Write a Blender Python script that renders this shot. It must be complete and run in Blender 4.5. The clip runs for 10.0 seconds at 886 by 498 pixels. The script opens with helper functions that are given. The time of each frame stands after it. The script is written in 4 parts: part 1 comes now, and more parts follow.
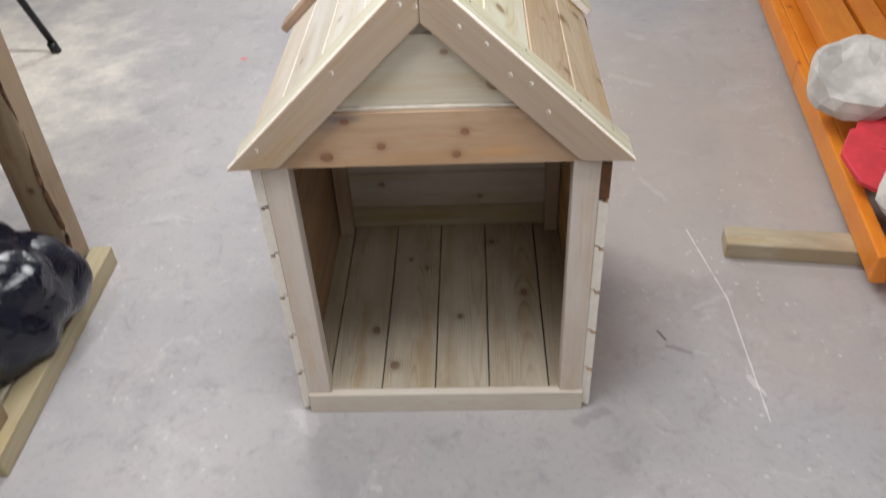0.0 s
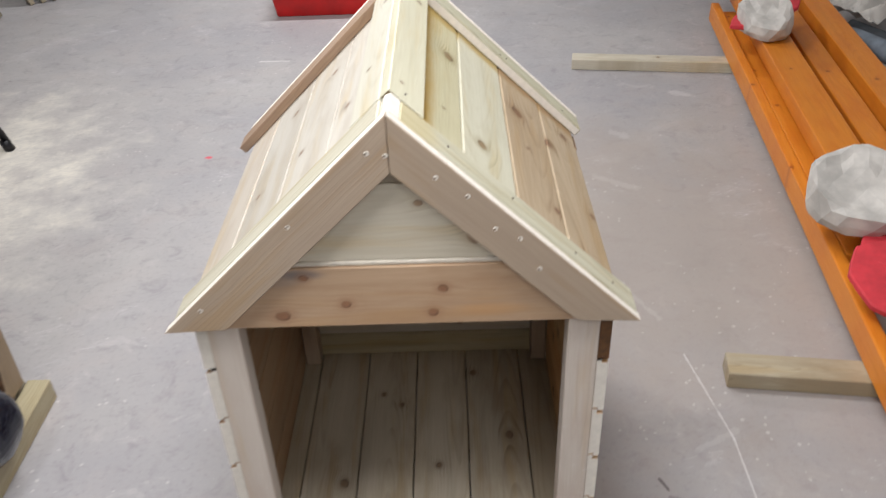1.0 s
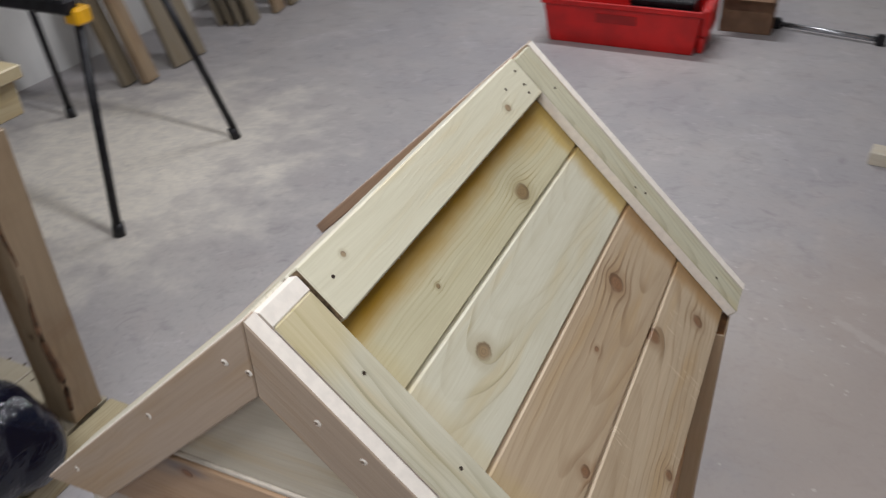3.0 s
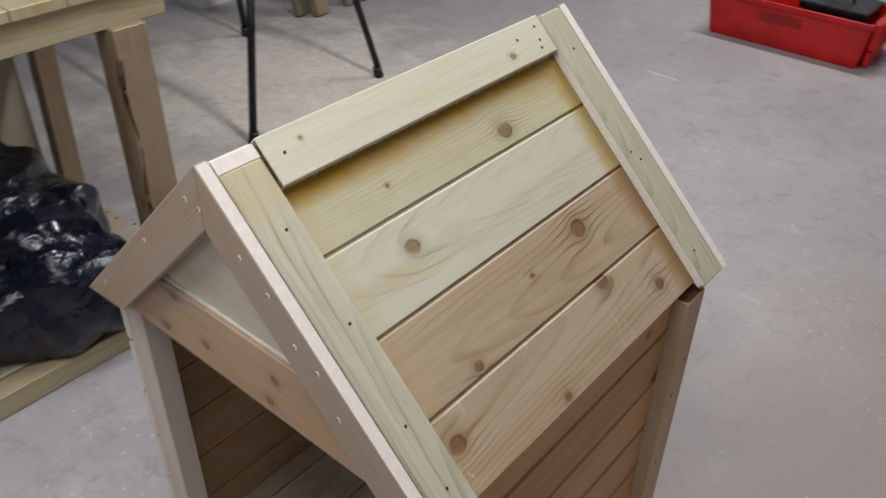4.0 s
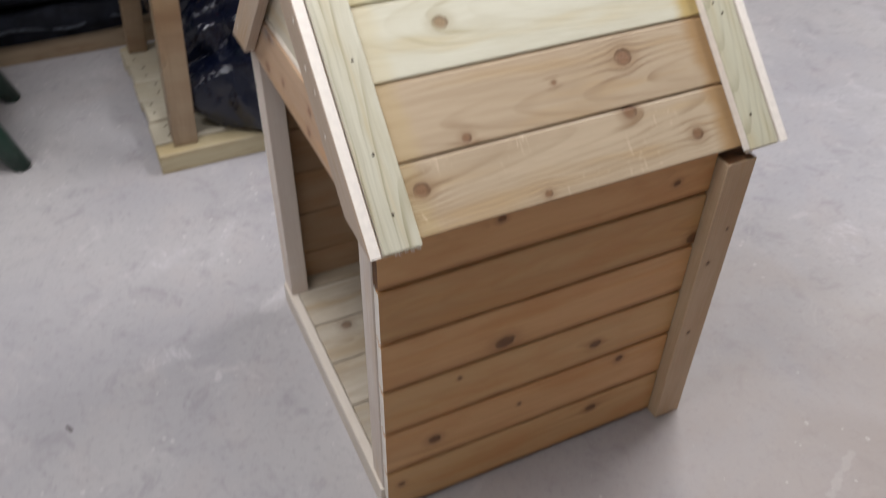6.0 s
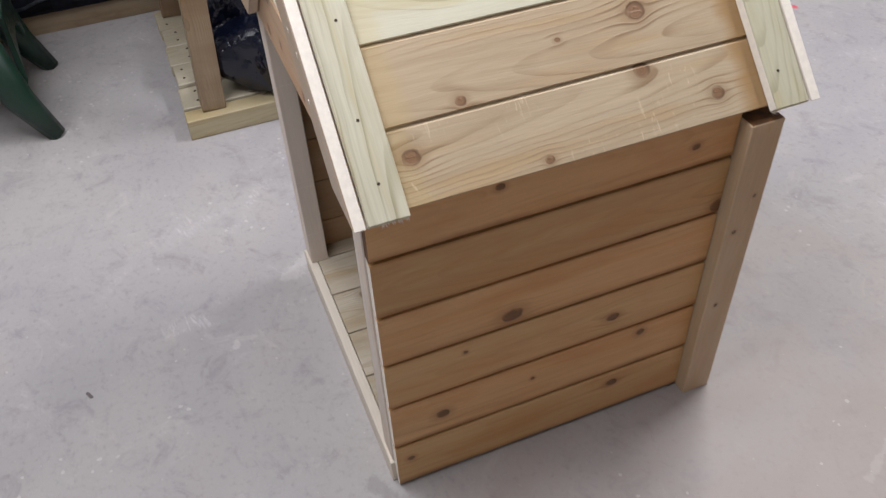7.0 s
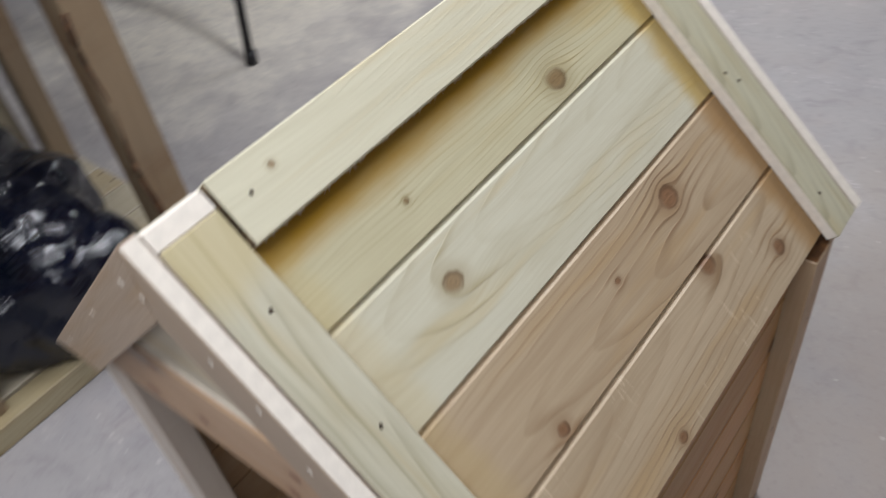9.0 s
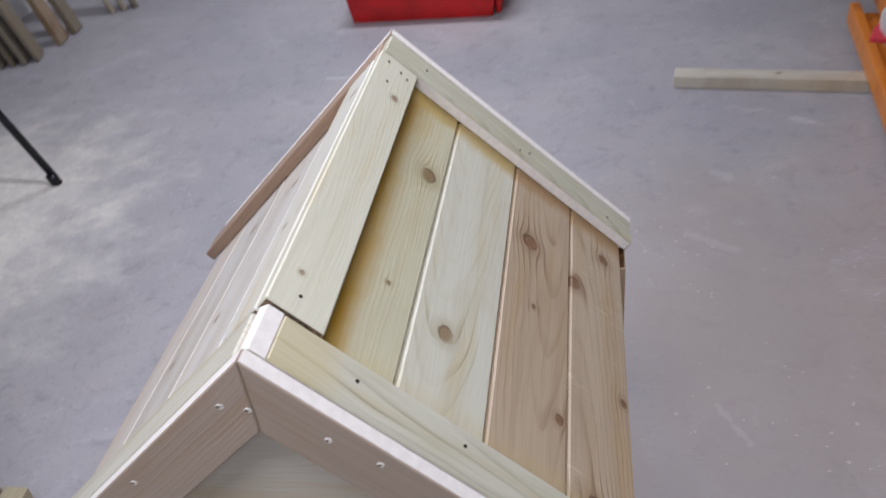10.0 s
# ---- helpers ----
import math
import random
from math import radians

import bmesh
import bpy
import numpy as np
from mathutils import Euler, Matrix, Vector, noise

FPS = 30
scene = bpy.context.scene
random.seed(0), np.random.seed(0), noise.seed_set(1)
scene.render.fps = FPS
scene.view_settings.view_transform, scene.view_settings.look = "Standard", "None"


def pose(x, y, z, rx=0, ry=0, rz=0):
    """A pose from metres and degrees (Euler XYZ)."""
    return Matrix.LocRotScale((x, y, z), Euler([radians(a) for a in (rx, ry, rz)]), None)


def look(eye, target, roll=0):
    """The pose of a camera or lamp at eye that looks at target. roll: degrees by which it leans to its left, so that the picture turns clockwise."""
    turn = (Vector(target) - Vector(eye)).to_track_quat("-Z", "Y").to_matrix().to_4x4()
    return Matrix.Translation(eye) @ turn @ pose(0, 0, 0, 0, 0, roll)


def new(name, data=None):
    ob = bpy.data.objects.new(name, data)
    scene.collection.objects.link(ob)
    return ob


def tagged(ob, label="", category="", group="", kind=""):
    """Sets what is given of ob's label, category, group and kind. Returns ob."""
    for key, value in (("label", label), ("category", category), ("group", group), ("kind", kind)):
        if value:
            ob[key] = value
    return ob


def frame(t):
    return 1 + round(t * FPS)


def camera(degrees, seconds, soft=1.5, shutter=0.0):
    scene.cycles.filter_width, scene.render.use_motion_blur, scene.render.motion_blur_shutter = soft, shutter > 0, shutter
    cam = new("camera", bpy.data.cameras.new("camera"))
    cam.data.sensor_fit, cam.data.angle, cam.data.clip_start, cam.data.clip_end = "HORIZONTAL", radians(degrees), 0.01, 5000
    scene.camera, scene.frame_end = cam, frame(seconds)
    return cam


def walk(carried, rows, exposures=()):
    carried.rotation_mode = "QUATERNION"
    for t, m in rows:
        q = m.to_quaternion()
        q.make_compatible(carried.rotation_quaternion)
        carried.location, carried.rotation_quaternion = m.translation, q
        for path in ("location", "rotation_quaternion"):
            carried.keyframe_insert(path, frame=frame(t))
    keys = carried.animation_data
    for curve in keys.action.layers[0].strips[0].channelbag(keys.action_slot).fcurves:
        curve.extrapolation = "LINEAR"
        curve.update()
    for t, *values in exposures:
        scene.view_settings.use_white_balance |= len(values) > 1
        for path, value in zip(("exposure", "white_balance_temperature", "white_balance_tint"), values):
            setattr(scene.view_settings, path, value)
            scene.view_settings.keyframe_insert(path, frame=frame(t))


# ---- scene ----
cam = camera(56.5, 10.0, soft=1.25, shutter=0.5)
PATH = [
    (0, (0.097, 0.127, 1.644), (0.007, 1.68, 0.387), -3.3),
    (0.5, (0.049, 0.246, 1.652), (-0.018, 1.876, 0.495), -3.7),
    (1, (0.096, 0.407, 1.651), (0.064, 2.057, 0.52), -2.3),
    (1.5, (0.148, 0.573, 1.647), (0.134, 2.231, 0.528), -0.6),
    (2, (0.169, 0.74, 1.632), (0.041, 2.388, 0.506), -1.4),
    (2.2, (0.207, 0.812, 1.633), (0.005, 2.453, 0.507), -1.5),
    (3.3, (0.539, 1.045, 1.618), (-0.351, 2.437, 0.49), -1.4),
    (3.5, (0.612, 1.027, 1.627), (-0.34, 2.355, 0.474), -0.1),
    (4, (0.788, 1.015, 1.642), (-0.259, 2.268, 0.487), 1.0),
    (4.5, (0.943, 1.131, 1.614), (-0.358, 2.119, 0.46), 0.2),
    (5, (1.076, 1.168, 1.594), (-0.266, 1.972, 0.347), 1.3),
    (5.5, (1.198, 1.129, 1.587), (-0.163, 1.898, 0.339), 1.9),
    (6, (1.266, 1.187, 1.562), (-0.097, 1.847, 0.256), 1.1),
    (6.2, (1.29, 1.237, 1.549), (-0.053, 1.812, 0.183), 0.7),
    (7.3, (1.2, 1.314, 1.527), (-0.176, 1.798, 0.159), -3.8),
    (7.5, (1.12, 1.275, 1.546), (-0.214, 1.834, 0.165), -4.9),
    (8, (0.936, 1.21, 1.567), (-0.278, 1.952, 0.162), -4.6),
    (8.5, (0.732, 1.269, 1.568), (-0.414, 2.11, 0.162), -6.7),
    (9, (0.541, 1.305, 1.584), (-0.453, 2.324, 0.179), -9.4),
    (9.5, (0.377, 1.194, 1.62), (-0.164, 2.576, 0.28), -7.8),
    (10, (0.315, 0.969, 1.653), (-0.018, 2.557, 0.485), -7.3),
]
EXPOSURES = [
    (0.0, 0.05, 6600, 9), (1.0, 0.02, 6560, 9), (1.5, -0.17, 6430, 10), (2.0, -0.34, 6380, 10), (3.5, -0.64, 6480, 11), (4.0, -0.57, 6490, 11), (4.5, -0.44, 6470, 11),
    (5.5, -0.12, 6450, 12), (6.0, -0.1, 6470, 12), (7.5, 0.0, 6450, 11), (8.0, 0.0, 6450, 10), (9.0, -0.5, 6350, 10), (9.5, -0.57, 5980, 13), (10.0, -0.5, 5850, 16),
]
walk(cam, [(t, look(eye, target, roll)) for t, eye, target, roll in PATH], EXPOSURES)

# ---- light ----
scene.view_settings.exposure = 0.0
world = bpy.data.worlds.new("world")
scene.world = world
world.use_nodes = True
bg = world.node_tree.nodes["Background"]
bg.inputs["Color"].default_value = (0.55, 0.6, 0.7, 1)
bg.inputs["Strength"].default_value = 0.3


def area_light(x, y, z, power, sx, sy, rz=0, colour=(0.955, 0.962, 1.0)):
    d = bpy.data.lights.new("overhead_light", "AREA")
    d.shape, d.size, d.size_y, d.energy, d.color = "RECTANGLE", sx, sy, power, colour
    ob = new("overhead_light", d)
    ob.matrix_world = pose(x, y, z, 0, 0, rz)
    return ob


# all overhead and unseen
area_light(-0.38, 3.05, 2.62, 52, 1.2, 0.10)
area_light(0.10, 1.08, 2.62, 34, 1.2, 0.7)
# next two: added fill that brightens the floor, no known fittings
area_light(0.55, -0.40, 2.62, 18, 1.2, 0.6)
area_light(-1.1, 0.6, 2.62, 19, 0.3, 1.2)
area_light(-0.80, 5.60, 2.62, 58, 1.3, 0.10)


# ---- materials ----
def lin(r, g, b):
    return tuple((c / 12.92 if c <= 0.04045 else ((c + 0.055) / 1.055) ** 2.4) for c in (r / 255, g / 255, b / 255)) + (1.0,)


class Nodes:
    """A short way to write node trees."""

    def __init__(self, name):
        self.mat = bpy.data.materials.new(name)
        self.mat.use_nodes = True
        self.t = self.mat.node_tree
        self.out = self.t.nodes["Principled BSDF"]

    def n(self, kind, **kw):
        node = self.t.nodes.new(kind)
        for k, v in kw.items():
            setattr(node, k, v)
        return node

    def put(self, socket, v):
        if hasattr(v, "is_output"):
            self.t.links.new(v, socket)
        else:
            socket.default_value = v

    def m(self, op, a, b=0.0, c=0.0):
        node = self.n("ShaderNodeMath", operation=op)
        for s, v in zip(node.inputs, (a, b, c)):
            self.put(s, v)
        return node.outputs[0]

    def ramp(self, v, a, b, lo=0.0, hi=1.0):
        node = self.n("ShaderNodeMapRange", interpolation_type="SMOOTHSTEP")
        for s, x in zip(node.inputs, (v, a, b, lo, hi)):
            self.put(s, x)
        return node.outputs[0]

    def mix(self, f, a, b, blend="MIX"):
        node = self.n("ShaderNodeMix", data_type="RGBA", blend_type=blend)
        self.put(node.inputs[0], f)
        self.put(node.inputs[6], a)
        self.put(node.inputs[7], b)
        return node.outputs[2]

    def xyz(self, x, y, z):
        node = self.n("ShaderNodeCombineXYZ")
        for s, v in zip(node.inputs, (x, y, z)):
            self.put(s, v)
        return node.outputs[0]

    def split(self, v):
        node = self.n("ShaderNodeSeparateXYZ")
        self.put(node.inputs[0], v)
        return node.outputs

    def noise(self, vec, scale, detail=3.0, rough=0.55, dist=0.0):
        node = self.n("ShaderNodeTexNoise")
        self.put(node.inputs["Vector"], vec)
        node.inputs["Scale"].default_value = scale
        node.inputs["Detail"].default_value = detail
        node.inputs["Roughness"].default_value = rough
        node.inputs["Distortion"].default_value = dist
        return node.outputs["Fac"]

    def bump(self, h, strength, dist):
        node = self.n("ShaderNodeBump")
        node.inputs["Strength"].default_value = strength
        node.inputs["Distance"].default_value = dist
        self.put(node.inputs["Height"], h)
        self.put(self.out.inputs["Normal"], node.outputs[0])

    def done(self, colour, rough, metal=0.0, spec=0.5):
        self.put(self.out.inputs["Base Color"], colour)
        self.put(self.out.inputs["Roughness"], rough)
        self.put(self.out.inputs["Metallic"], metal)
        self.put(self.out.inputs["Specular IOR Level"], spec)
        return self.mat


def wood(name, light, dark, knots=(), ring=0.0048, contrast=0.5, rough=0.5, blotch=None, blotch_amount=0.3, stain_shade=None, muted=True, ends=(), scuffs=0.0, smudges=(), knot_tone=1.0):
    """Sawn softwood. The board's length is local x, its width local y. knots: (x, y, radius) on the face.
    stain_shade: (colour, y edge, reach) a stain or painted shade that fades from a long edge."""
    light, dark, blotch = [c and tuple(0.14 * sum(c[:3]) / 3 + 0.86 * v for v in c[:3]) + (1.0,) if muted else c for c in (light, dark, blotch)]
    s = Nodes(name)
    pos = s.n("ShaderNodeTexCoord").outputs["Object"]
    rnd = s.n("ShaderNodeObjectInfo").outputs["Random"]
    x, y, z = s.split(pos)
    off = s.m("MULTIPLY", rnd, 37.0)
    seed = s.xyz(off, s.m("MULTIPLY", rnd, 19.0), s.m("MULTIPLY", rnd, 53.0))
    # fibres flow round the knots
    flow, inside, shade = y, None, None
    for kx, ky, kr in knots:
        dx = s.m("MULTIPLY", s.m("SUBTRACT", x, kx), 0.72 + 9.0 * (kr * 37 % 0.03))
        dy = s.m("SUBTRACT", y, ky)
        d2 = s.m("ADD", s.m("MULTIPLY", dx, dx), s.m("MULTIPLY", dy, dy))
        q = s.m("DIVIDE", kr * kr * 1.6, s.m("ADD", d2, kr * kr * 0.35))
        flow = s.m("SUBTRACT", flow, s.m("MULTIPLY", dy, s.m("MULTIPLY", q, 0.8)))
        d = s.m("DIVIDE", s.m("SQRT", d2), kr)
        inside = d if inside is None else s.m("MINIMUM", inside, d)
        # one rim of each knot is darker
        ox, oy = s.m("ADD", dx, kr * 0.22), s.m("SUBTRACT", dy, kr * (0.3 if ky < 0 else -0.3))
        d = s.m("DIVIDE", s.m("SQRT", s.m("ADD", s.m("MULTIPLY", ox, ox), s.m("MULTIPLY", oy, oy))), kr)
        shade = d if shade is None else s.m("MINIMUM", shade, d)
    wv = s.n("ShaderNodeVectorMath", operation="ADD")
    s.put(wv.inputs[0], s.xyz(s.m("MULTIPLY", x, 2.2), s.m("MULTIPLY", y, 7.0), s.m("MULTIPLY", z, 7.0)))
    s.put(wv.inputs[1], seed)
    warp = s.m("SUBTRACT", s.noise(wv.outputs[0], 1.0, 3.0, 0.6), 0.5)
    flow = s.m("ADD", flow, s.m("MULTIPLY", warp, 0.035))
    # growth rings of a tilted trunk
    v0 = s.m("MULTIPLY", s.m("SUBTRACT", s.m("FRACT", s.m("MULTIPLY", rnd, 7.31)), 0.5), 0.10)
    w0 = s.m("ADD", s.m("MULTIPLY", s.m("FRACT", s.m("MULTIPLY", rnd, 13.7)), 0.06), 0.015)
    tilt = s.m("MULTIPLY", s.m("SUBTRACT", s.m("FRACT", s.m("MULTIPLY", rnd, 29.3)), 0.5), 0.16)
    ry = s.m("SUBTRACT", flow, v0)
    rz = s.m("ADD", s.m("ADD", z, w0), s.m("MULTIPLY", x, tilt))
    radius = s.m("SQRT", s.m("ADD", s.m("MULTIPLY", ry, ry), s.m("MULTIPLY", rz, rz)))
    ph = s.m("FRACT", s.m("DIVIDE", radius, ring))
    cv = s.n("ShaderNodeVectorMath", operation="ADD")
    s.put(cv.inputs[0], s.xyz(s.m("MULTIPLY", x, 2.2), s.m("MULTIPLY", flow, 24.0), z))
    s.put(cv.inputs[1], seed)
    cloud0 = s.noise(cv.outputs[0], 1.0, 3.0, 0.6)
    late = s.m("MULTIPLY", s.m("MULTIPLY", s.ramp(ph, 0.58, 0.93), s.ramp(ph, 0.95, 1.0, 1.0, 0.0)), s.ramp(cloud0, 0.35, 0.65, 0.15, 1.2))
    # fibres and blotches
    fv = s.n("ShaderNodeVectorMath", operation="ADD")
    s.put(fv.inputs[0], s.xyz(s.m("MULTIPLY", x, 9.0), s.m("MULTIPLY", flow, 420.0), s.m("MULTIPLY", z, 420.0)))
    s.put(fv.inputs[1], seed)
    fibre = s.noise(fv.outputs[0], 1.0, 3.0, 0.65)
    bv = s.n("ShaderNodeVectorMath", operation="ADD")
    s.put(bv.inputs[0], s.xyz(s.m("MULTIPLY", x, 5.0), s.m("MULTIPLY", y, 14.0), z))
    s.put(bv.inputs[1], seed)
    cloud = s.noise(bv.outputs[0], 1.0, 4.0, 0.6)
    if inside is not None:
        late = s.m("MULTIPLY", late, s.ramp(inside, 1.3, 6.0, 3.0, 0.75))
    sv = s.n("ShaderNodeVectorMath", operation="ADD")
    s.put(sv.inputs[0], s.xyz(s.m("MULTIPLY", x, 1.6), s.m("MULTIPLY", flow, 34.0), s.m("MULTIPLY", z, 34.0)))
    s.put(sv.inputs[1], seed)
    streak = s.noise(sv.outputs[0], 1.0, 3.0, 0.6, 0.4)
    base = s.mix(s.ramp(streak, 0.46, 0.74, 0.0, 0.6), light, s.mix(0.55, light, dark))
    base = s.mix(s.ramp(streak, 0.28, 0.44, 0.35, 0.0), base, tuple(min(1.0, c * 1.12) for c in light[:3]) + (1,))
    amber = tuple(a * b for a, b in zip(light[:3], (0.93, 0.80, 0.58))) + (1,)
    base = s.mix(s.ramp(cloud0, 0.5, 0.7, 0.0, 0.65), base, amber)
    col = s.mix(s.m("MULTIPLY", late, contrast), base, dark)
    if blotch:
        col = s.mix(s.ramp(cloud, 0.42, 0.72, 0.0, blotch_amount * 2), col, blotch)
    col = s.mix(s.ramp(fibre, 0.3, 0.75, 0.0, 0.2), col, dark)
    tone = s.ramp(rnd, 0.0, 1.0, 0.93, 1.05)
    col = s.mix(1.0, col, s.xyz(tone, tone, tone), "MULTIPLY")
    if stain_shade:
        colour, y0, reach = stain_shade
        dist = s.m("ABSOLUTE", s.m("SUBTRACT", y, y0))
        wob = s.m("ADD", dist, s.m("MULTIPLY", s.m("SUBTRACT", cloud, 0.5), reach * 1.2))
        # edge colour: real stain on the roof, painted seam shade on the walls
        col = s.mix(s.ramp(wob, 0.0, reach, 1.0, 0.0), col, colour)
    for x0, reach, colour, amount in ends:
        dist = s.m("ADD", s.m("ABSOLUTE", s.m("SUBTRACT", x, x0)), s.m("MULTIPLY", s.m("SUBTRACT", cloud, 0.5), reach * 1.3))
        col = s.mix(s.ramp(dist, reach * 0.35, reach, amount, 0.0), col, colour)
    for mx, my, rx, ry_, colour, amount in smudges:
        ux, uy = s.m("DIVIDE", s.m("SUBTRACT", x, mx), rx), s.m("DIVIDE", s.m("SUBTRACT", y, my), ry_)
        dist = s.m("ADD", s.m("SQRT", s.m("ADD", s.m("MULTIPLY", ux, ux), s.m("MULTIPLY", uy, uy))), s.m("MULTIPLY", s.m("SUBTRACT", streak, 0.5), 1.6))
        col = s.mix(s.ramp(dist, 0.2, 1.0, amount, 0.0), col, colour)
    if scuffs:
        gv = s.n("ShaderNodeVectorMath", operation="ADD")
        s.put(gv.inputs[0], s.xyz(s.m("MULTIPLY", x, 130.0), s.m("MULTIPLY", s.m("ADD", y, s.m("MULTIPLY", x, 0.5)), 26.0), z))
        s.put(gv.inputs[1], seed)
        g = s.m("MULTIPLY", s.ramp(s.noise(gv.outputs[0], 1.0, 3.0, 0.6, 1.2), 0.6, 0.72), s.ramp(s.noise(pos, 9.0, 2.0), 0.5, 0.62))
        col = s.mix(s.m("MULTIPLY", g, scuffs), col, tuple(min(0.9, c * 1.5 + 0.12) for c in light[:3]) + (1,))
    if inside is not None:
        kn = s.n("ShaderNodeVectorMath", operation="ADD")
        s.put(kn.inputs[0], pos)
        s.put(kn.inputs[1], seed)
        wob = s.m("ADD", inside, s.m("MULTIPLY", s.m("SUBTRACT", s.noise(kn.outputs[0], 90.0, 2.0), 0.5), 0.5))
        rings = s.ramp(s.m("FRACT", s.m("MULTIPLY", wob, 2.6)), 0.15, 0.9, 0.0, 0.8)
        deep = tuple(c * k for c, k in zip(dark[:3], (0.42 * knot_tone, 0.32 * knot_tone, 0.28 * knot_tone))) + (1,)
        heart = tuple(c * k for c, k in zip(dark[:3], (0.78 * knot_tone, 0.60 * knot_tone, 0.52 * knot_tone))) + (1,)
        kcol = s.mix(rings, heart, s.mix(0.5, heart, deep))
        col = s.mix(s.ramp(wob, 0.9, 3.0, 0.5, 0.0), col, s.mix(0.25, dark, heart))
        col = s.mix(s.ramp(wob, 0.55, 1.35, 0.9, 0.0), col, kcol)
        rim = s.m("MULTIPLY", s.m("MULTIPLY", s.ramp(wob, 0.6, 0.85), s.ramp(wob, 0.98, 1.3, 1.0, 0.0)), s.ramp(shade, 0.7, 1.25, 0.15, 0.8))
        col = s.mix(rim, col, deep)
    h = s.m("ADD", s.m("MULTIPLY", fibre, 0.7), s.m("MULTIPLY", late, 0.5))
    s.bump(h, 0.28, 0.0012)
    return s.done(col, s.ramp(fibre, 0.2, 0.8, rough - 0.1, rough + 0.08), spec=0.5)


def paint(name, colour, rough=0.5, vary=0.12, scale=9.0, bump=0.15, bump_scale=60.0, metal=0.0, spec=0.5):
    s = Nodes(name)
    pos = s.n("ShaderNodeTexCoord").outputs["Object"]
    a = s.noise(pos, scale, 5.0)
    b = s.noise(pos, bump_scale, 4.0)
    dark = tuple(c * (1 - 2.2 * vary) for c in colour[:3]) + (1,)
    bright = tuple(min(1, c * (1 + vary)) for c in colour[:3]) + (1,)
    col = s.mix(s.ramp(a, 0.3, 0.7), dark, bright)
    s.bump(b, bump, 0.002)
    return s.done(col, s.ramp(b, 0.3, 0.7, rough - 0.08, rough + 0.08), metal, spec)


PINE_PINK = wood("pine_pinkish", lin(186, 163, 138), lin(154, 129, 103), contrast=0.2, blotch=lin(182, 160, 138))
PINE_WHITE = wood("pine_white", lin(214, 203, 187), lin(190, 173, 151), contrast=0.25, blotch=lin(200, 184, 164))
POST = wood("pine_post", lin(217, 203, 189), lin(193, 173, 154), contrast=0.28, blotch=lin(204, 182, 166), scuffs=0.3)
LINTEL = wood("pine_rosy", lin(208, 172, 134), lin(176, 134, 96), contrast=0.25, blotch=lin(190, 146, 104),
              knots=((-0.203, -0.036, 0.009), (-0.093, -0.014, 0.007), (0.054, -0.036, 0.008), (0.072, 0.014, 0.007), (-0.159, 0.042, 0.006)),
              smudges=((-0.165, 0.050, 0.055, 0.012, lin(112, 112, 120), 0.7), (-0.20, 0.035, 0.05, 0.02, lin(150, 140, 134), 0.4), (0.14, -0.03, 0.10, 0.03, lin(206, 156, 104), 0.6)))
GABLE = wood("pine_gable", lin(228, 217, 193), lin(200, 182, 148), contrast=0.3, knots=((0.129, -0.03, 0.012), (0.038, 0.035, 0.005)))
FLOOR_WOOD = wood("pine_floor", lin(176, 162, 138), lin(130, 112, 88), contrast=0.4, blotch=lin(150, 134, 106))
WALL_WOOD = wood("pine_wall", lin(184, 152, 116), lin(150, 116, 82), contrast=0.35, blotch=lin(178, 130, 84))
CORNER = wood("pine_corner", lin(202, 176, 140), lin(170, 138, 98), contrast=0.25, blotch=lin(184, 150, 110), knots=((0.12, -0.012, 0.004), (0.20, 0.012, 0.003), (-0.08, -0.008, 0.0035)), knot_tone=0.4)
BENCH_WOOD = wood("bench_wood", lin(184, 171, 134), lin(140, 122, 86), contrast=0.4, blotch=lin(166, 146, 102))
BENCH_POST = wood("bench_post", lin(154, 132, 102), lin(112, 92, 66), contrast=0.4, blotch=lin(120, 86, 54), blotch_amount=0.4, knots=((-0.12, 0.005, 0.007),))
SLAT_WOOD = wood("slat_wood", lin(188, 178, 154), lin(150, 136, 108), contrast=0.4, blotch=lin(168, 156, 128))
ORANGE = wood("orange_stained", lin(222, 136, 42), lin(186, 98, 26), contrast=0.3, blotch=lin(206, 112, 30), rough=0.42, muted=False,
              knots=((0.4, 0.01, 0.007), (-0.35, 0.015, 0.005)))
FRESH = paint("fresh_cut", lin(236, 228, 216), 0.75, 0.03, 90.0)
DULL = paint("dull_screw", lin(158, 140, 122), 0.4, 0.2, 200.0, metal=0.5)
SCREW = paint("dark_screw", lin(70, 56, 44), 0.5, 0.2, 200.0, metal=0.3)
BLACK_METAL = paint("black_metal", lin(34, 34, 38), 0.4, 0.3, 30.0, metal=0.4)
YELLOW = paint("yellow_plastic", lin(228, 170, 20), 0.4)
RED_PLASTIC = paint("red_plastic", lin(196, 22, 20), 0.4, 0.12, 6.0)
RED_FOAM = paint("red_foam", lin(206, 56, 66), 0.75, 0.08, 20.0)
CARD = paint("cardboard", lin(120, 92, 70), 0.8, 0.12, 12.0)
WRAP = paint("white_wrap", lin(202, 197, 190), 0.6, 0.14, 9.0, 0.5, 25.0)
GREEN_PLASTIC = paint("green_plastic", lin(22, 52, 40), 0.4, 0.1)
WHITE_WALL = paint("wall_paint", lin(216, 216, 214), 0.8, 0.06, 3.0)
CEIL = paint("ceiling_paint", lin(200, 200, 198), 0.8, 0.04, 3.0)


